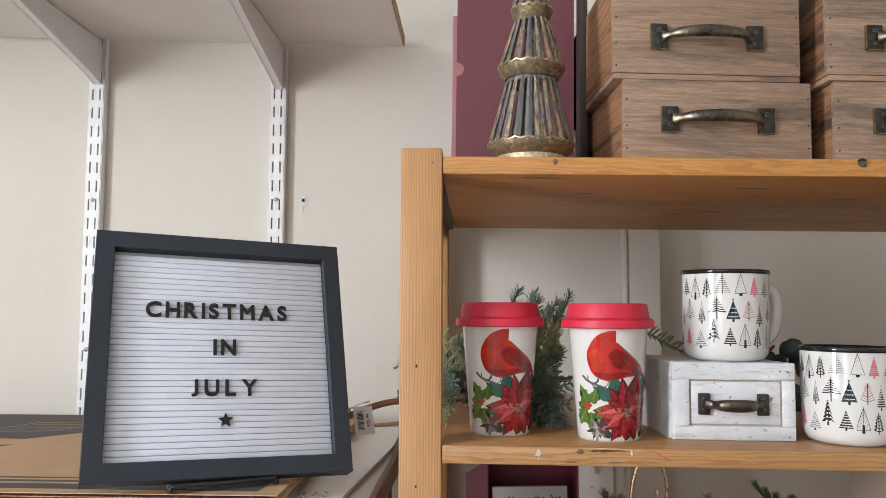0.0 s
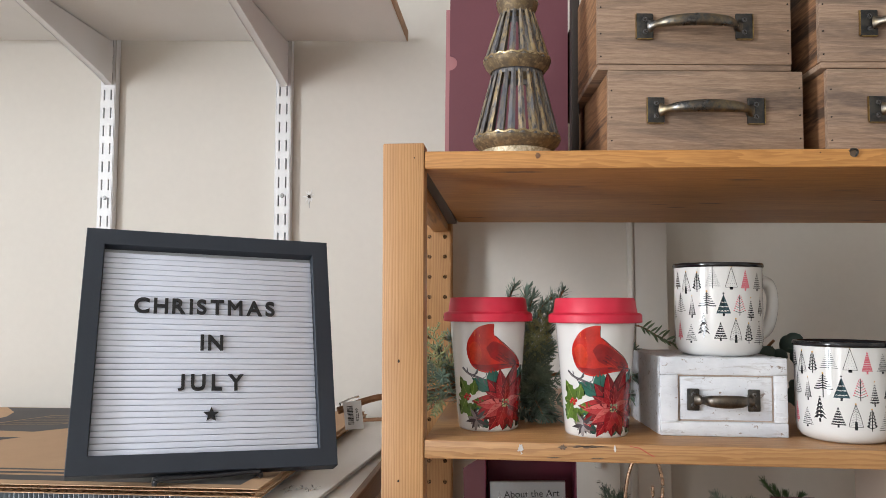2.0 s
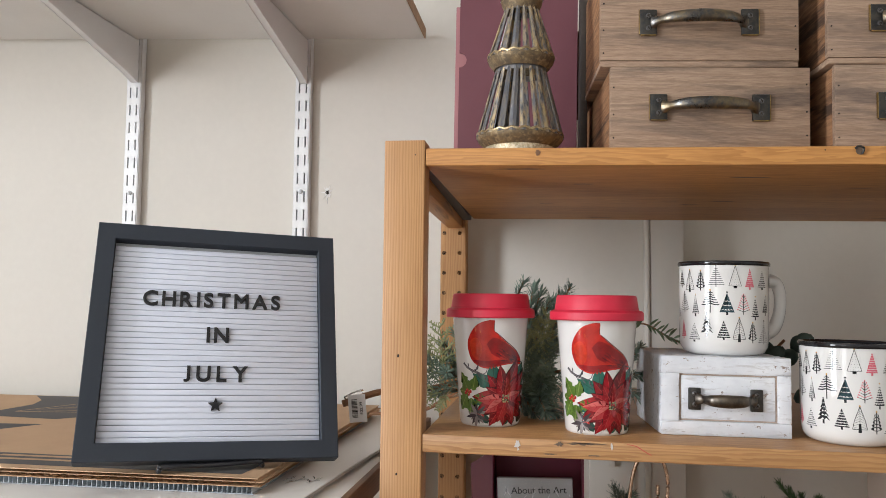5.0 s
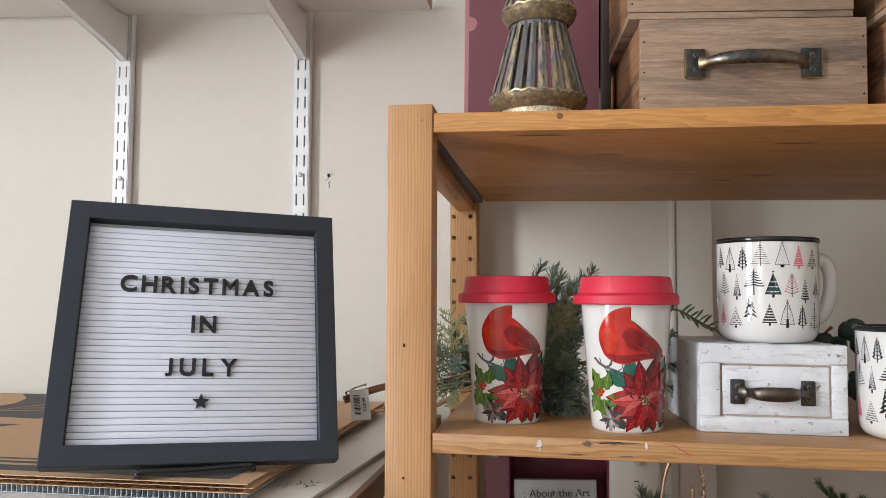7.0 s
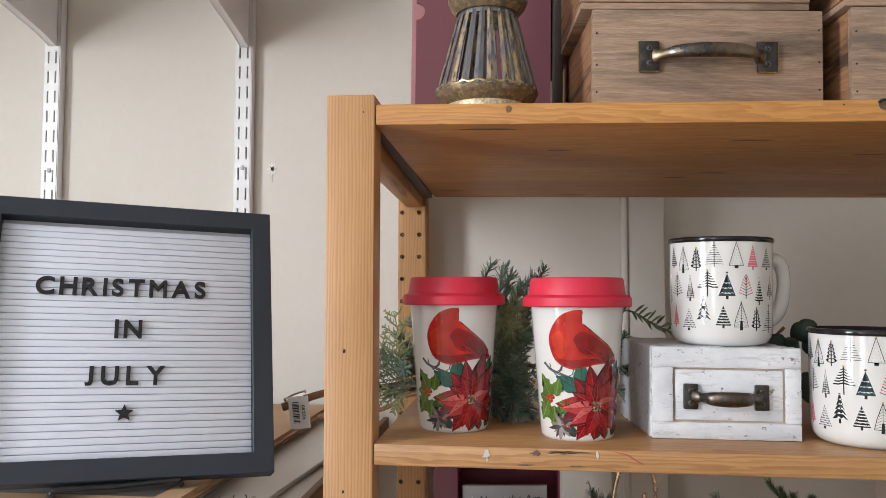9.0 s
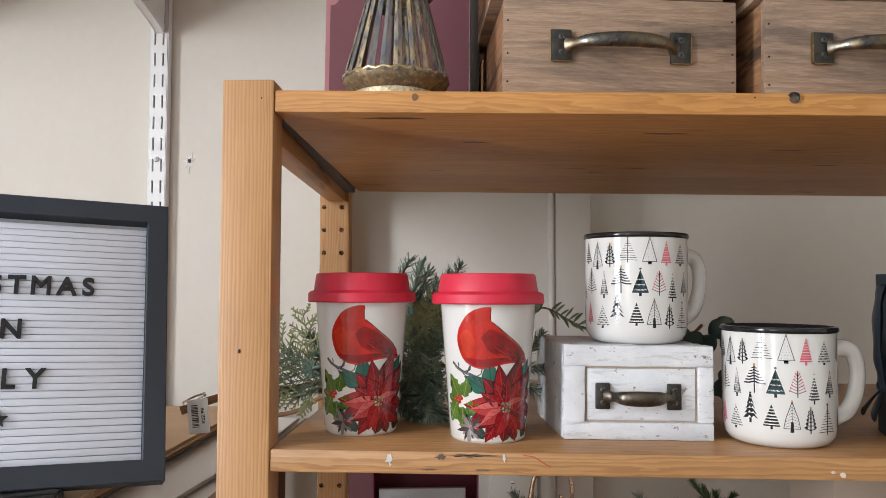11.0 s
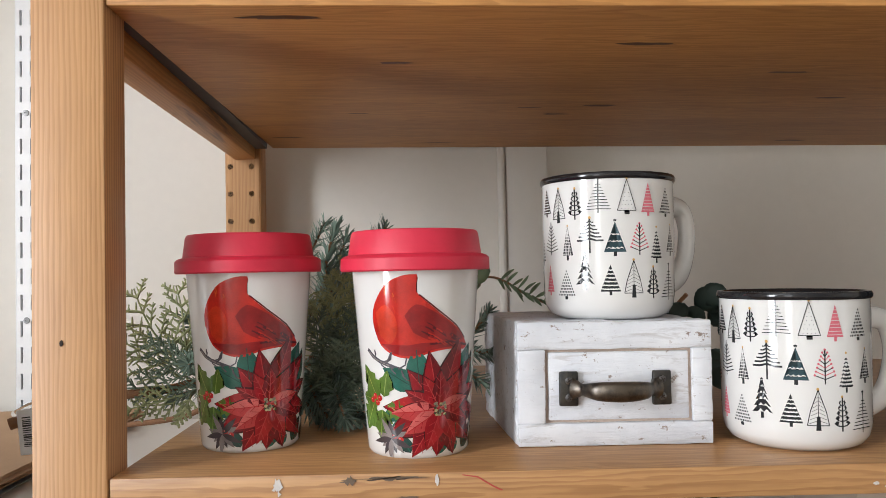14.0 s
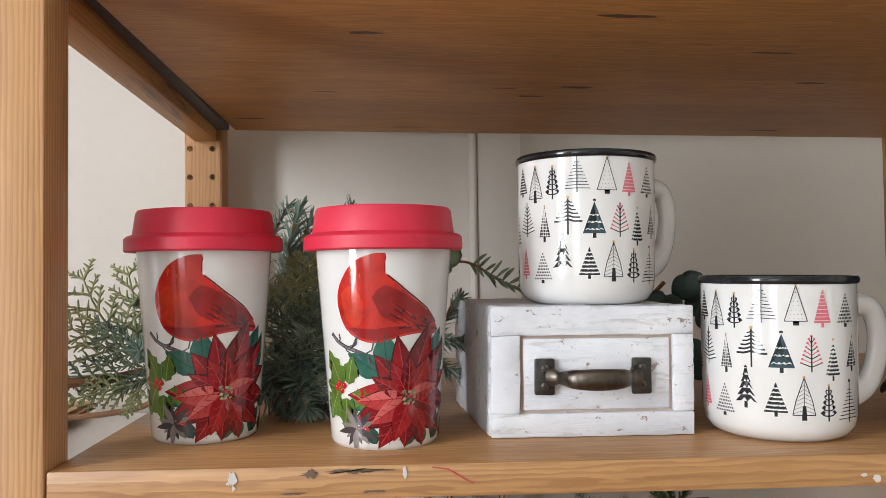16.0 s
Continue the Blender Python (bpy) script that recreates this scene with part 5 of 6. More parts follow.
part("cut_edge", bm, M_FOAMEDGE, f2, "grey cut edge", smooth=False)
film = thing("plastic_film", "crumpled clear plastic film on the foam board", "plastic film", pose(-0.130, 0.812, 1.1455, 0, 0, 30))
FR = random.Random(5)
for k in range(9):
    fx, fy, fa = FR.uniform(-0.018, 0.018), FR.uniform(-0.012, 0.012), FR.uniform(0.4, 1.6)
    pts = [(fx + q * 0.004 * math.cos(fa) + FR.uniform(-0.0008, 0.0008), fy + q * 0.004 * math.sin(fa), 0.0006 + 0.0006 * math.sin(q)) for q in range(5)]
    part("crease", tube(pts, [0.0002, 0.0006, 0.0008, 0.0005, 0.0002], 6), M_FILM, film)

pl = thing("corrugated_plastic_sheet", "grey corrugated plastic sheet under the cardboard", "plastic sheet", pose(0, 0, 0))
part("top_skin", box(-1.06, -0.156, 0.750, 1.21, 1.1530, 1.1536), M_CORRPLAST, pl, smooth=False)
part("bottom_skin", box(-1.06, -0.156, 0.750, 1.21, 1.1457, 1.1463), M_CORRPLAST, pl, smooth=False)
web = mesh_of("web", box(-0.0003, 0.0003, 0.7505, 0.83, 1.1463, 1.1530), M_CORRPLAST)
for k in range(181):
    o = new("web", web)
    o.parent, o.location = pl, (-1.058 + 0.005 * k, 0, 0)

cb = thing("flattened_carton", "flattened brown cardboard carton printed in grey", "cardboard", pose(0, 0, 0))
x0, x1, y0, y1 = -1.07, -0.150, 0.744, 1.272
part("top_liner", box(x0, x1, y0, y1, CARD_Z - 0.0008, CARD_Z), M_KRAFT, cb, smooth=False)
part("middle_liner", box(x0, x1 + 0.004, y0 + 0.003, y1, CARD_Z - 0.0046, CARD_Z - 0.0040), M_KRAFT, cb, smooth=False)
part("bottom_liner", box(x0, x1 + 0.002, y0 + 0.001, y1, CARD_Z - 0.0085, CARD_Z - 0.0079), M_KRAFT, cb, smooth=False)
for zc in (CARD_Z - 0.0024, CARD_Z - 0.0063):
    bm = bmesh.new()
    prev = None
    r = random.Random(int(zc * 1e5))
    for k in range(520):
        x = x0 + (x1 - x0) * k / 519
        dz = 0.0014 * math.sin(k * 1.25) + r.uniform(-0.0003, 0.0003)
        cur = [bm.verts.new((x, y0 + 0.0015 + 0.002 * r.random(), zc + dz)), bm.verts.new((x, y0 + 0.05, zc + dz))]
        if prev:
            bm.faces.new((prev[0], cur[0], cur[1], prev[1]))
        prev = cur
    part("fluting", bm, M_KRAFT, cb, "wavy cardboard fluting", smooth=False)
    bm = bmesh.new()
    prev = None
    for k in range(260):
        y = y0 + (y1 - y0) * k / 259
        xx = x1 - 0.001 + 0.0035 * noise.noise(Vector((y * 40, zc * 300, 0)))
        cur = [bm.verts.new((xx, y, zc - 0.0016)), bm.verts.new((xx - 0.002 * r.random(), y, zc + 0.0016))]
        if prev:
            bm.faces.new((prev[0], cur[0], cur[1], prev[1]))
        prev = cur
    part("torn_side_edge", bm, M_KRAFT, cb, "rough torn edge", smooth=False)


def printed(name, poly, material=M_INK, label="grey printed patch", lift=0.0002):
    bm = bmesh.new()
    f = bm.faces.new([bm.verts.new((x, y, CARD_Z + lift)) for x, y in poly])
    bmesh.ops.triangulate(bm, faces=[f])
    return part(name, bm, material, cb, label, smooth=False)


printed("ink_patch", [(-0.752, 1.268), (-0.705, 1.215), (-0.685, 1.165), (-0.690, 1.10), (-0.85, 1.03), (-0.85, 0.97), (-0.653, 1.045), (-0.557, 1.035), (-0.42, 1.19), (-0.38, 1.268)])
printed("ink_patch", [(-0.93, 0.96), (-0.546, 0.993), (-0.60, 0.905), (-0.93, 0.86)])
printed("ink_patch", [(-0.93, 0.764), (-0.172, 0.758), (-0.168, 0.804), (-0.93, 0.826)])
for k in range(3):
    printed("ink_line", [(-0.92, 1.08 + 0.03 * k), (-0.74, 1.09 + 0.03 * k), (-0.74, 1.096 + 0.03 * k), (-0.92, 1.086 + 0.03 * k)])
for k in range(2):
    printed("blank_bar", [(-0.46, 0.780 + 0.016 * k), (-0.345, 0.7795 + 0.016 * k), (-0.345, 0.787 + 0.016 * k), (-0.46, 0.7875 + 0.016 * k)], M_KRAFT, "plain bar of unreadable print", 0.0005)
for pts in ([(-0.66, 1.09), (-0.56, 1.10), (-0.51, 1.18), (-0.62, 1.18)],):
    for a, b in zip(pts, pts[1:] + pts[:1]):
        printed("outline_bar", stroke([a, b], 0.003), M_KRAFT, "thin pale printed line", 0.0005)
    for k in range(4):
        printed("outline_bar", stroke([(-0.64 + 0.008 * k, 1.11 + 0.016 * k), (-0.55 + 0.008 * k, 1.118 + 0.016 * k)], 0.002), M_KRAFT, "thin pale printed line", 0.0005)

# ---- greenery behind the cups ----


def needles(bm, path, length, count, spread, rnd, droop=0.0, width=0.0015):
    pts = [Vector(p) for p in path]
    for k in range(count):
        u = (k + rnd.random()) / count
        i = min(int(u * (len(pts) - 1)), len(pts) - 2)
        p = pts[i].lerp(pts[i + 1], u * (len(pts) - 1) - i)
        d = (pts[i + 1] - pts[i]).normalized()
        side = d.orthogonal().normalized()
        side.rotate(Matrix.Rotation(rnd.uniform(0, 2 * math.pi), 3, d))
        n = (d * rnd.uniform(0.5, 0.9) + side * spread * rnd.uniform(0.7, 1.1)).normalized()
        n.z -= droop
        ln = length * rnd.uniform(0.7, 1.1) * (1 - 0.35 * u)
        w = n.cross(side).normalized() * width * 0.5
        q = n.cross(w).normalized() * width * 0.4
        a, b, c = bm.verts.new(p + w), bm.verts.new(p - w), bm.verts.new(p + q)
        e, f = bm.verts.new(p + n * ln * 0.8 + w * 0.8), bm.verts.new(p + n * ln * 0.8 - w * 0.8)
        tip = bm.verts.new(p + n * ln)
        bm.faces.new((a, b, f, e)), bm.faces.new((e, f, tip)), bm.faces.new((b, c, f)), bm.faces.new((c, a, e)), bm.faces.new((c, e, tip)), bm.faces.new((f, c, tip))


def frond(bm, base, direction, plane, length, rnd, depth=0, width=0.0016, sparse=False):
    """A flat cedar frond: a spine with branchlets on both sides, each with its own."""
    d, side = Vector(direction).normalized(), Vector(plane).normalized()
    pts, p, dd = [], Vector(base), d.copy()
    steps = 7
    for k in range(steps + 1):
        pts.append(p.copy())
        dd = (dd + side * rnd.uniform(-0.12, 0.12)).normalized()
        p = p + dd * length / steps
    tube(pts, [width * (1 - 0.7 * k / steps) / 2 + 0.00025 for k in range(steps + 1)], 4, bm)
    if depth < 2:
        n = (6 if depth == 0 else 3) if sparse else (8 if depth == 0 else 5)
        for k in range(1, n + 1):
            u = k / (n + 0.6)
            i = min(int(u * steps), steps - 1)
            q = pts[i].lerp(pts[i + 1], u * steps - i)
            ax = (pts[i + 1] - pts[i]).normalized()
            for s in (-1, 1):
                sd = (ax * 0.75 + side * s * rnd.uniform(0.6, 0.95) + d.cross(side) * rnd.uniform(-0.2, 0.2)).normalized()
                frond(bm, q, sd, side - ax * 0.2 * s, length * (0.42 if depth == 0 else 0.36) * (1.15 - 0.75 * u) * rnd.uniform(0.8, 1.1), rnd, depth + 1, width * (0.92 if sparse else 0.8), sparse)


green = thing("greenery_pick", "artificial fir and cedar greenery spray with a price tag", "artificial branch", pose(0.0, 0.96, 1.2))
R = random.Random(21)
V = lambda x, y, z: (x, y - 0.96, z - 1.2)
part("stem", tube(smooth_path([V(-0.112, 0.905, 1.213), V(-0.07, 0.925, 1.226), V(-0.02, 0.95, 1.228), V(0.04, 0.975, 1.240), V(0.12, 1.00, 1.245), V(0.20, 0.98, 1.26)], 6), [0.0042 - 0.00008 * k for k in range(31)], 8), M_STEM, green, "brown paper-wrapped stem")
part("stem", tube(smooth_path([V(-0.125, 1.10, 1.174), V(-0.08, 1.10, 1.177), V(-0.043, 1.098, 1.184), V(-0.002, 1.085, 1.2050), V(0.06, 1.04, 1.2040)], 6), 0.0026, 8), M_STEM, green, "brown stem")
for base, tip, ln, n in ((V(0.06, 1.00, 1.24), V(0.090, 1.064, 1.360), 0.020, 260), (V(0.10, 1.00, 1.245), V(0.149, 0.985, 1.352), 0.019, 240), (V(0.11, 0.99, 1.24), V(0.128, 0.965, 1.325), 0.020, 240), (V(0.08, 0.98, 1.24), V(0.122, 0.945, 1.232), 0.022, 260),
                         (V(0.02, 0.98, 1.235), V(-0.002, 0.955, 1.282), 0.018, 200), (V(0.10, 0.98, 1.235), V(0.118, 0.935, 1.212), 0.022, 260), (V(0.03, 0.97, 1.23), V(0.005, 0.93, 1.25), 0.018, 200), (V(0.05, 1.01, 1.24), V(0.115, 1.02, 1.30), 0.022, 260),
                         (V(0.035, 0.97, 1.225), V(0.006, 0.945, 1.262), 0.017, 220), (V(0.15, 0.99, 1.24), V(0.225, 0.97, 1.225), 0.02, 220),
                         (V(0.095, 0.99, 1.27), V(0.112, 1.03, 1.345), 0.020, 260), (V(0.10, 0.99, 1.26), V(0.125, 0.99, 1.335), 0.020, 240), (V(0.07, 1.00, 1.25), V(0.10, 1.0, 1.32), 0.020, 240), (V(0.10, 0.97, 1.26), V(0.13, 0.955, 1.28), 0.022, 240),
                         (V(0.09, 0.97, 1.235), V(0.108, 0.93, 1.204), 0.024, 300), (V(0.11, 0.975, 1.235), V(0.130, 0.93, 1.206), 0.024, 300), (V(0.08, 0.98, 1.23), V(0.094, 0.945, 1.206), 0.022, 260), (V(0.12, 1.0, 1.25), V(0.14, 1.0, 1.34), 0.02, 240), (V(0.20, 0.99, 1.23), V(0.232, 0.985, 1.28), 0.018, 200), (V(0.04, 0.97, 1.23), V(0.012, 0.95, 1.295), 0.018, 240),
                         (V(0.09, 0.955, 1.250), V(0.118, 0.935, 1.235), 0.020, 240), (V(0.10, 0.985, 1.28), V(0.105, 1.01, 1.352), 0.021, 260), (V(0.10, 1.0, 1.27), V(0.138, 1.02, 1.345), 0.020, 240), (V(0.19, 0.98, 1.235), V(0.228, 0.955, 1.250), 0.018, 220),
                         (V(0.11, 0.96, 1.225), V(0.120, 0.918, 1.209), 0.022, 280), (V(0.03, 0.96, 1.222), V(-0.012, 0.94, 1.222), 0.015, 170)):
    a, b = Vector(base), Vector(tip)
    path = smooth_path([a, a.lerp(b, 0.5) + Vector((R.uniform(-0.008, 0.008), 0, 0.006)), b], 5)
    sprig = part("fir_sprig_stem", tube(path, 0.0012, 5), M_STEM, green)
    bm = bmesh.new()
    needles(bm, path, ln * 1.05, int(n * 0.55), 0.8, R, width=0.0019)
    part("needles", bm, M_NEEDLE, sprig, "dark green fir needles", smooth=False)
for base, d, plane, ln, m in ((V(0.0, 0.945, 1.236), (-0.42, -0.05, 0.9), (0.9, 0.1, 0.42), 0.080, M_CEDAR), (V(0.002, 0.945, 1.240), (-0.10, -0.05, 0.95), (1, 0.1, 0.1), 0.068, M_CEDAR), (V(-0.004, 0.945, 1.236), (-0.88, -0.05, 0.55), (0.5, 0.1, 0.85), 0.066, M_CEDAR),
                             (V(-0.004, 0.943, 1.230), (-0.95, -0.05, 0.10), (0.1, 0.1, 1), 0.056, M_CEDARD), (V(0.0, 0.940, 1.226), (-0.75, -0.05, -0.30), (-0.3, 0.1, 1), 0.046, M_CEDAR), (V(0.004, 0.938, 1.226), (-0.20, -0.1, -0.6), (1, 0, -0.2), 0.024, M_CEDAR), (V(0.10, 0.965, 1.235), (0.25, -0.35, 0.9), (1, 0.2, 0), 0.085, M_CEDAR), (V(0.10, 0.96, 1.22), (0.2, -0.4, 0.35), (0.9, 0.3, -0.2), 0.07, M_CEDARD),
                             (V(0.09, 0.955, 1.225), (0.5, -0.35, 0.1), (0.2, 0.1, 1), 0.06, M_CEDARD), (V(0.19, 0.985, 1.24), (0.2, 0.0, 0.8), (1, 0, 0), 0.065, M_CEDARD), (V(0.02, 0.945, 1.23), (-0.35, -0.15, 0.25), (0.2, 0, 1), 0.06, M_CEDARD),
                             (V(0.11, 0.95, 1.23), (0.15, -0.2, 0.7), (1, 0.2, 0), 0.06, M_CEDARD), (V(0.095, 0.945, 1.255), (0.35, -0.1, 0.75), (1, 0.2, -0.2), 0.07, M_CEDAR), (V(0.12, 0.945, 1.215), (-0.25, -0.1, 0.8), (1, 0, 0.2), 0.07, M_CEDARD), (V(0.09, 0.94, 1.225), (0.7, -0.1, 0.5), (-0.3, 0, 1), 0.06, M_CEDARD), (V(0.19, 0.99, 1.215), (0.2, -0.1, 0.3), (1, 0.2, 0), 0.04, M_CEDARD)):
    bm = bmesh.new()
    frond(bm, base, d, plane, ln, R, width=0.0018 if base[0] < 0.01 else 0.0016, sparse=base[0] < 0.01)
    part("cedar_frond", bm, m, green, "flat cedar-like frond", smooth=False)


def round_leaf(bm, base, direction, normal, length, width):
    d, nn = Vector(direction).normalized(), Vector(normal).normalized()
    s = d.cross(nn).normalized()
    rows = []
    for k in range(7):
        t = k / 6
        w = width / 2 * math.sin(math.pi * (0.06 + 0.90 * t)) ** 0.7
        c = Vector(base) + d * length * t + nn * 0.12 * length * math.sin(math.pi * t)
        rows.append([bm.verts.new(c + s * w * q - nn * abs(q) * -0.12 * w) for q in (-1, -0.5, 0, 0.5, 1)])
    for a, b in zip(rows, rows[1:]):
        for k in range(4):
            bm.faces.new((a[k], a[k + 1], b[k + 1], b[k]))
    return bm


leaf_stem = part("leafy_twig", tube(smooth_path([V(0.205, 0.965, 1.305), V(0.235, 0.97, 1.308), V(0.265, 0.98, 1.292), V(0.31, 0.99, 1.272)], 5), 0.0011, 6), M_STEM, green)
for base, d, nn, ln, w in ((V(0.224, 0.966, 1.304), (-0.75, -0.2, 0.1), (0.1, -0.95, 0.2), 0.020, 0.019), (V(0.230, 0.955, 1.316), (-0.9, -0.1, -0.25), (0.05, -1, 0.1), 0.021, 0.021)):
    p = part("leaf", round_leaf(bmesh.new(), base, d, nn, ln, w), M_LEAF, leaf_stem)
    p.modifiers.new("thickness", "SOLIDIFY").thickness = 0.0004
twig_path = [Vector(V(0.238, 0.970, 1.307)), Vector(V(0.268, 0.98, 1.292)), Vector(V(0.312, 0.99, 1.272))]
for k in range(26):
    u = k / 25
    q = twig_path[0].lerp(twig_path[1], u * 2) if u < 0.5 else twig_path[1].lerp(twig_path[2], u * 2 - 1)
    d = (R.uniform(0.35, 0.9), R.uniform(-0.5, 0.2), (0.55 if k % 2 else -0.75) + R.uniform(-0.25, 0.25))
    p = part("leaf", round_leaf(bmesh.new(), q, d, (R.uniform(-0.4, 0.4), -0.9, 0.3), R.uniform(0.010, 0.016), R.uniform(0.0022, 0.0034)), M_LEAF, leaf_stem)
    p.modifiers.new("thickness", "SOLIDIFY").thickness = 0.0004
dark = thing("dark_foliage", "dark green leafy artificial foliage behind the drawer box", "artificial plant", pose(0.392, 1.015, 1.2))
part("stem", tube(smooth_path([(-0.03, 0.02, 0.0), (-0.02, 0.01, 0.04), (0.0, 0.0, 0.075), (0.01, -0.01, 0.09)], 5), 0.0018, 6), M_STEM, dark)
for k in range(22):
    z = R.uniform(0.015, 0.085)
    x = R.uniform(-0.035, 0.055) * (1.0 if z < 0.07 else 0.6)
    p = part("leaf", round_leaf(bmesh.new(), (x, R.uniform(-0.01, 0.02), z), (R.uniform(-1, 1), R.uniform(-0.5, 0.2), R.uniform(0.0, 0.9)), (R.uniform(-0.4, 0.4), -0.9, R.uniform(-0.1, 0.6)), R.uniform(0.020, 0.030), R.uniform(0.016, 0.024)), M_LEAFD, dark)
    p.modifiers.new("thickness", "SOLIDIFY").thickness = 0.0005

# price tag on the stem
tag = part("price_tag", box(-0.0125, 0.0125, -0.0004, 0.0004, -0.0155, 0.0155, 0.0003), M_PAPER, green, "white paper price tag with a bar code")
tag.matrix_basis = pose(-0.0925, 0.897 - 0.96, 0.0095, 0, -8, -24)
r = random.Random(8)
z = -0.010
while z < 0.010:
    h = r.choice((0.0005, 0.0008, 0.0012))
    part("code_bar", box(-0.0075, 0.0005, -0.0007, -0.00045, z, z + h), M_BARS, tag, smooth=False)
    z += h + r.choice((0.0005, 0.0007, 0.001))
text_mesh("price_text", "$22.99", 0.0052, 0.00006, M_BARS, tag, pose(0.0062, -0.0006, 0, 90, 0, 0) @ pose(0, 0, 0, 0, 0, 90), 0.0001, label="printed price")
part("tag_sleeve", tube([(-0.018, 0.002, 0.013), (-0.004, 0.002, 0.017), (0.008, 0.002, 0.019)], 0.0022, 8), M_FILM, tag, "clear plastic tag sleeve")

# ---- things on the lower shelf ----
LOW = 0.912
switch = thing("light_switch", "ivory plastic light switch plate on the wall", "light switch", pose(0.224, WALL_Y - 0.0005, 1.060))
part("plate", box(-0.036, 0.036, -0.006, 0, -0.058, 0.058, 0.003), M_SWITCH, switch)
part("toggle", box(-0.005, 0.005, -0.016, -0.006, 0.010, 0.024, 0.0015), M_SWITCH, switch)
s = part("screw", lathe([(0, -0.0005), (0.0032, -0.0005), (0.0026, 0.0012), (0, 0.0014)], 12), M_SWITCH, switch)
s.matrix_basis = pose(0, -0.0062, -0.0135, 90)
part("screw_slot", box(-0.0026, 0.0026, -0.0080, -0.0073, -0.0144, -0.0136), M_DARK, switch).matrix_basis = Matrix()

gb = thing("gift_box", "open burgundy gift box with a film-wrapped card inside", "gift box", pose(0.048, 1.075, LOW, 0, 0, 0))
gw, gd, gh = 0.121, 0.06, 0.222
part("back_panel", box(0, gw, gd - 0.002, gd, 0, gh, 0.0004), M_BURG, gb)
part("bottom_panel", box(0.002, gw - 0.002, 0.002, gd - 0.002, 0, 0.002), M_BURG, gb)
for x in (0, gw - 0.002):
    part("side_panel", box(x, x + 0.002, 0, gd - 0.002, 0, gh, 0.0004), M_BURG, gb)
flap = part("open_flap", prism([(0, 0.02), (0, gh), (-0.029, gh - 0.019), (-0.024, 0.03)], 0.0012), M_MAROON, gb, "open side flap")
flap.matrix_basis = pose(-0.0002, 0.001, 0, 0, 0, -12)
card = part("card", box(0.012, gw - 0.010, 0.004, 0.012, 0.003, gh - 0.036, 0.0006), M_GREYCARD, gb, "grey printed card")
card.matrix_basis = pose(0, 0, 0, 0, -1.5, 0)
text_mesh("card_text", "About the Art", 0.0125, 0.00005, M_BARS, gb, pose(0.062, 0.0034, gh - 0.050, 90, -3, 0), 0.0, label="dark serif heading")
bm = bmesh.new()
bmesh.ops.create_grid(bm, x_segments=24, y_segments=24, size=0.5)
for v in bm.verts:
    x, z = v.co.x, v.co.y
    v.co = Vector(((x + 0.5) * 0.100 + 0.009, -0.001 - 0.004 * abs(noise.noise(Vector((x * 7, z * 4, 5)))) - 0.002 * noise.noise(Vector((x * 17, z * 11, 9))), (z + 0.5) * 0.186))
p = part("clear_wrap", bm, M_FILM, gb, "crinkled clear film wrap")
p.visible_shadow = False
# pale opaque strips stand in for glints of light on the film
WR = random.Random(12)
for k in range(12):
    fx, fz, fa = WR.uniform(0.014, 0.104), WR.uniform(0.155, 0.180), WR.uniform(0.9, 2.4)
    pts = [(fx + q * 0.0035 * math.cos(fa) + WR.uniform(-0.001, 0.001), -0.0075, fz - q * 0.0035 * math.sin(fa)) for q in range(5)]
    part("film_crease", tube(pts, [0.0003, 0.0010, 0.0014, 0.0008, 0.0003], 6, flat=0.5), M_GLINT, gb, "pale strip painted as a glint on the film", smooth=True)

stand = thing("wire_stand", "rose gold wire ornament stand with a hooked top", "ornament stand", pose(0.240, 0.985, LOW))
part("base_ring", tube([(0.045 * math.cos(2 * math.pi * k / 24), 0.045 * math.sin(2 * math.pi * k / 24), 0.002) for k in range(25)], 0.0018, 8), M_GOLD, stand)
part("loop", tube(smooth_path([(-0.024, 0, 0.002), (-0.024, 0, 0.14), (-0.020, 0, 0.205), (-0.010, 0, 0.238), (0.003, 0, 0.246), (0.016, 0, 0.236), (0.022, 0, 0.215), (0.022, 0, 0.196)], 6), 0.0022, 8), M_GOLD, stand)
part("hook", tube(smooth_path([(0.022, 0, 0.196), (0.020, 0, 0.185), (0.014, 0, 0.182), (0.011, 0, 0.188), (0.011, 0, 0.206)], 5), 0.0022, 8), M_GOLD, stand)


def low_sprig(x, y, top, n, label, spread=0.03, mat=M_NEEDLE, ln=0.022):
    t = thing("fir_sprig", label, "artificial sprig", pose(x, y, LOW), "fir sprigs")
    part("stem", tube(smooth_path([(0, 0, 0.0), (0.004, 0, top * 0.5), (0, 0, top * 0.9)], 4), 0.002, 6), M_STEM, t)
    for k in range(n):
        a = R.uniform(0, 2 * math.pi)
        s = R.uniform(0.3, 1.0) * spread
        path = smooth_path([(0, 0, top * 0.72), (0.5 * s * math.cos(a), 0.4 * s * math.sin(a), top * 0.88), (s * math.cos(a), 0.6 * s * math.sin(a), top * R.uniform(0.93, 1.0))], 4)
        bm = tube(path, 0.0008, 4)
        needles(bm, path, ln, 90, 0.7, R, width=0.0010)
        part("twig", bm, mat, t, "green needled twig", smooth=False)
    return t


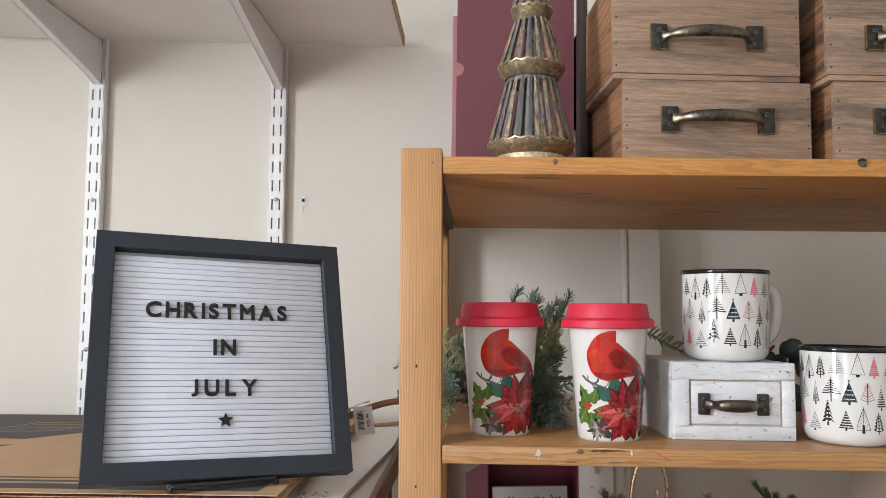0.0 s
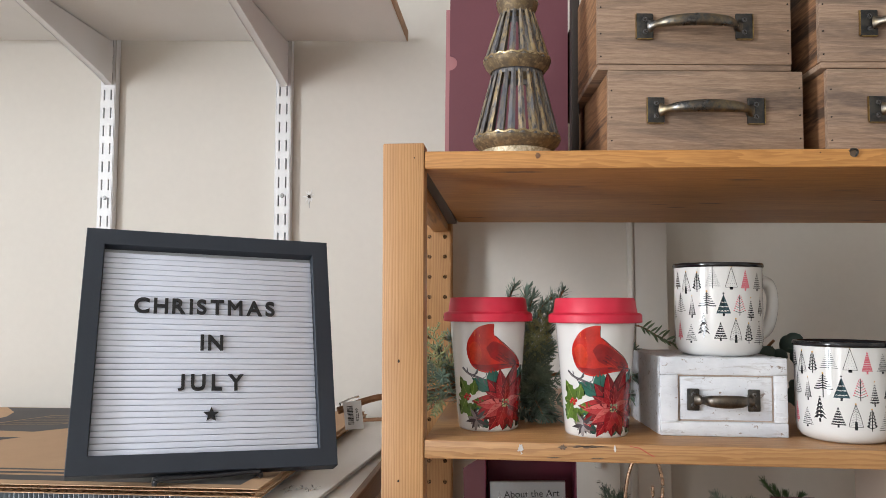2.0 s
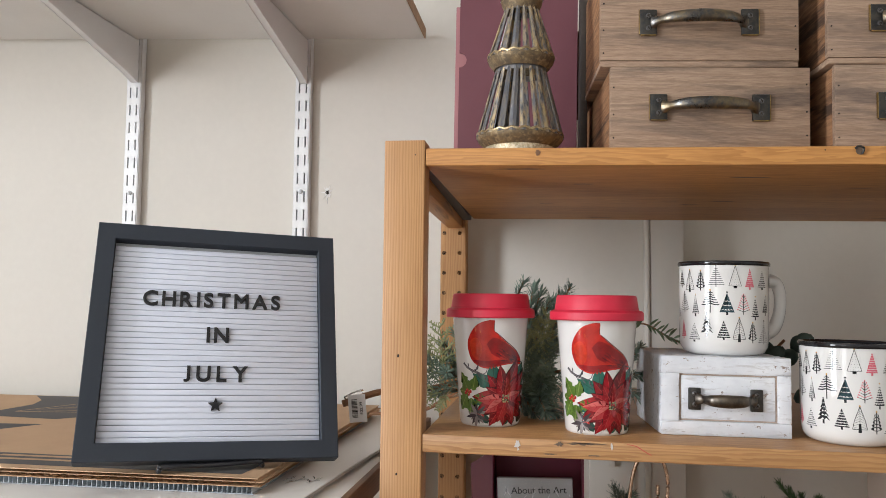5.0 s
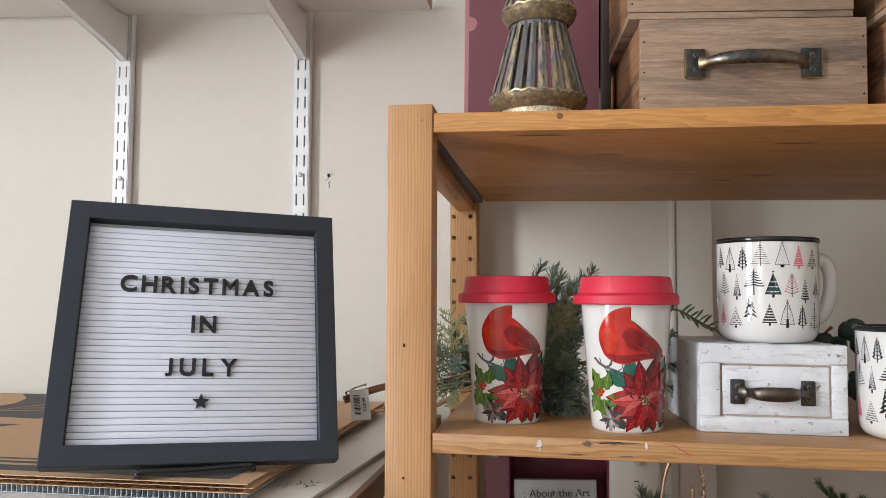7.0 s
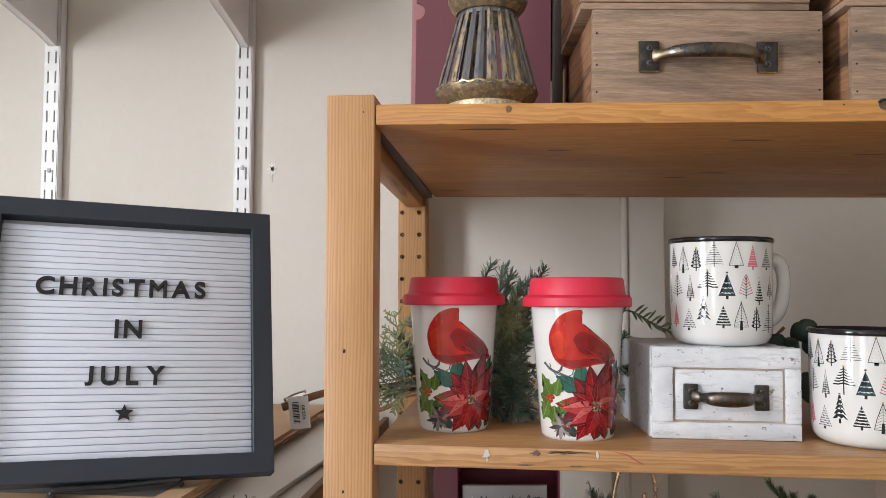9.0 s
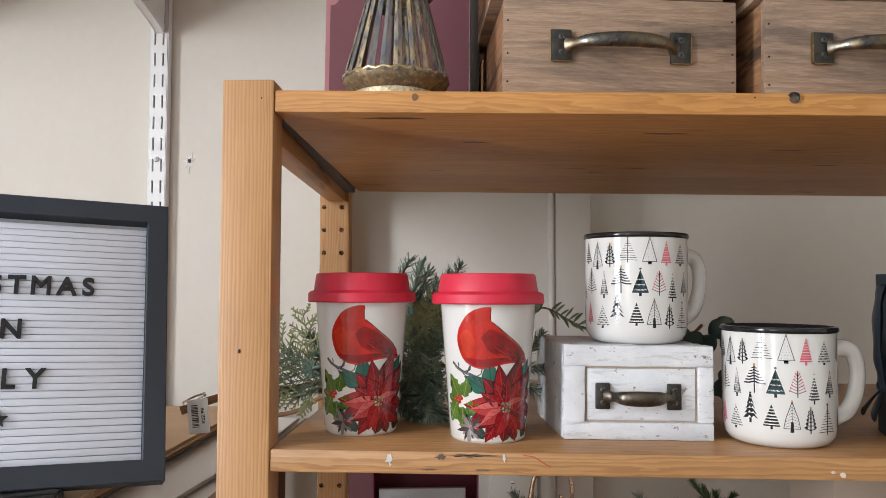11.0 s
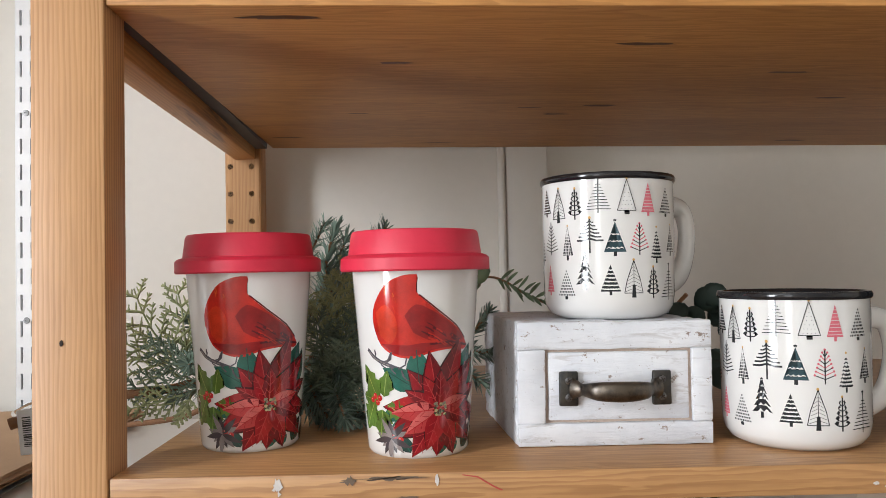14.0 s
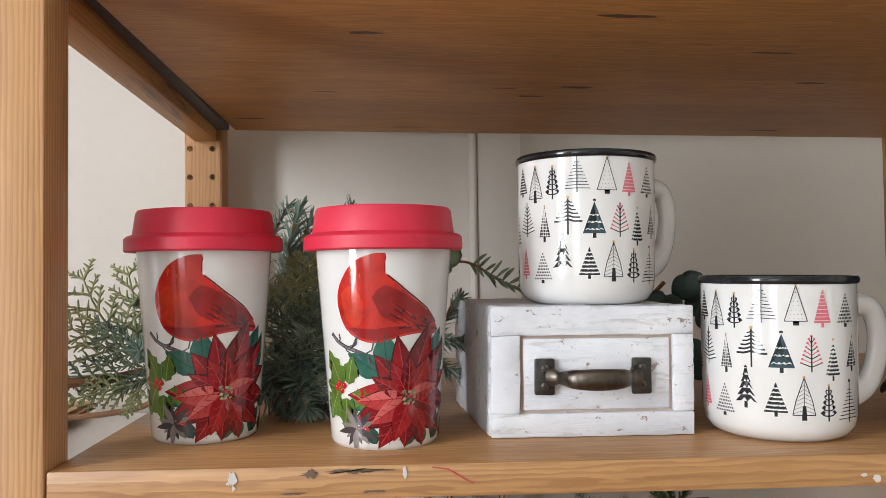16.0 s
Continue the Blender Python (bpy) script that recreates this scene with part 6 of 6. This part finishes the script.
FRESH = foliage("fresh_green_needles", (0.03, 0.075, 0.02), (0.09, 0.17, 0.05))
low_sprig(0.222, 1.14, 0.165, 6, "small green fir sprig on the lower shelf", 0.022)
low_sprig(0.395, 1.21, 0.142, 9, "bushy green fir sprig on the lower shelf", 0.06)
tall = thing("fir_sprig", "tall fresh green sprig on the lower shelf", "artificial sprig", pose(0.488, 1.25, LOW), "fir sprigs")
for tip in ((-0.028, 0, 0.158), (-0.016, -0.01, 0.150), (0.004, 0.0, 0.140), (0.030, 0.01, 0.135)):
    path = smooth_path([(0.03, 0, 0.0), (0.025, 0, 0.07), (tip[0] * 0.3 + 0.01, tip[1], 0.115), tip], 5)
    bm = tube(path, 0.0012, 5)
    needles(bm, path[9:], 0.017, 120, 0.55, R, width=0.0012)
    part("twig", bm, FRESH, tall, "fresh green needled twig", smooth=False)
bx = thing("burgundy_box", "flat-topped burgundy card box on the lower shelf", "box", pose(0.440, 1.06, LOW))
part("carton", box(0, 0.055, 0, 0.09, 0, 0.150, 0.0008), M_BURG, bx)
part("lid", box(-0.002, 0.057, -0.002, 0.092, 0.1505, 0.158, 0.0008), M_BURG, bx)
bg = thing("beige_box", "plain beige card box on the lower shelf", "box", pose(0.500, 0.93, LOW))
part("carton", box(0, 0.056, 0, 0.10, 0, 0.245, 0.0008), M_BEIGE, bg)
part("lid_flap", box(0.0005, 0.0555, 0.0005, 0.0995, 0.2453, 0.2465), M_BEIGE, bg)
bk = thing("burgundy_book", "burgundy book with a printed white page on the shelf", "book", pose(0.5585, 0.93, LOW))
part("cover", box(0, 0.006, 0, 0.12, 0, 0.24, 0.0008), M_BURG, bk)
pg = part("page", box(0.0065, 0.075, 0.004, 0.02, 0.002, 0.238, 0.0004), M_PAPER, bk, "white printed page")
for k in range(14):
    part("text_bar", box(0.012, 0.012 + R.uniform(0.035, 0.056), 0.0034, 0.0038, 0.226 - 0.0062 * k, 0.2274 - 0.0062 * k), M_FOAMEDGE, pg, smooth=False)
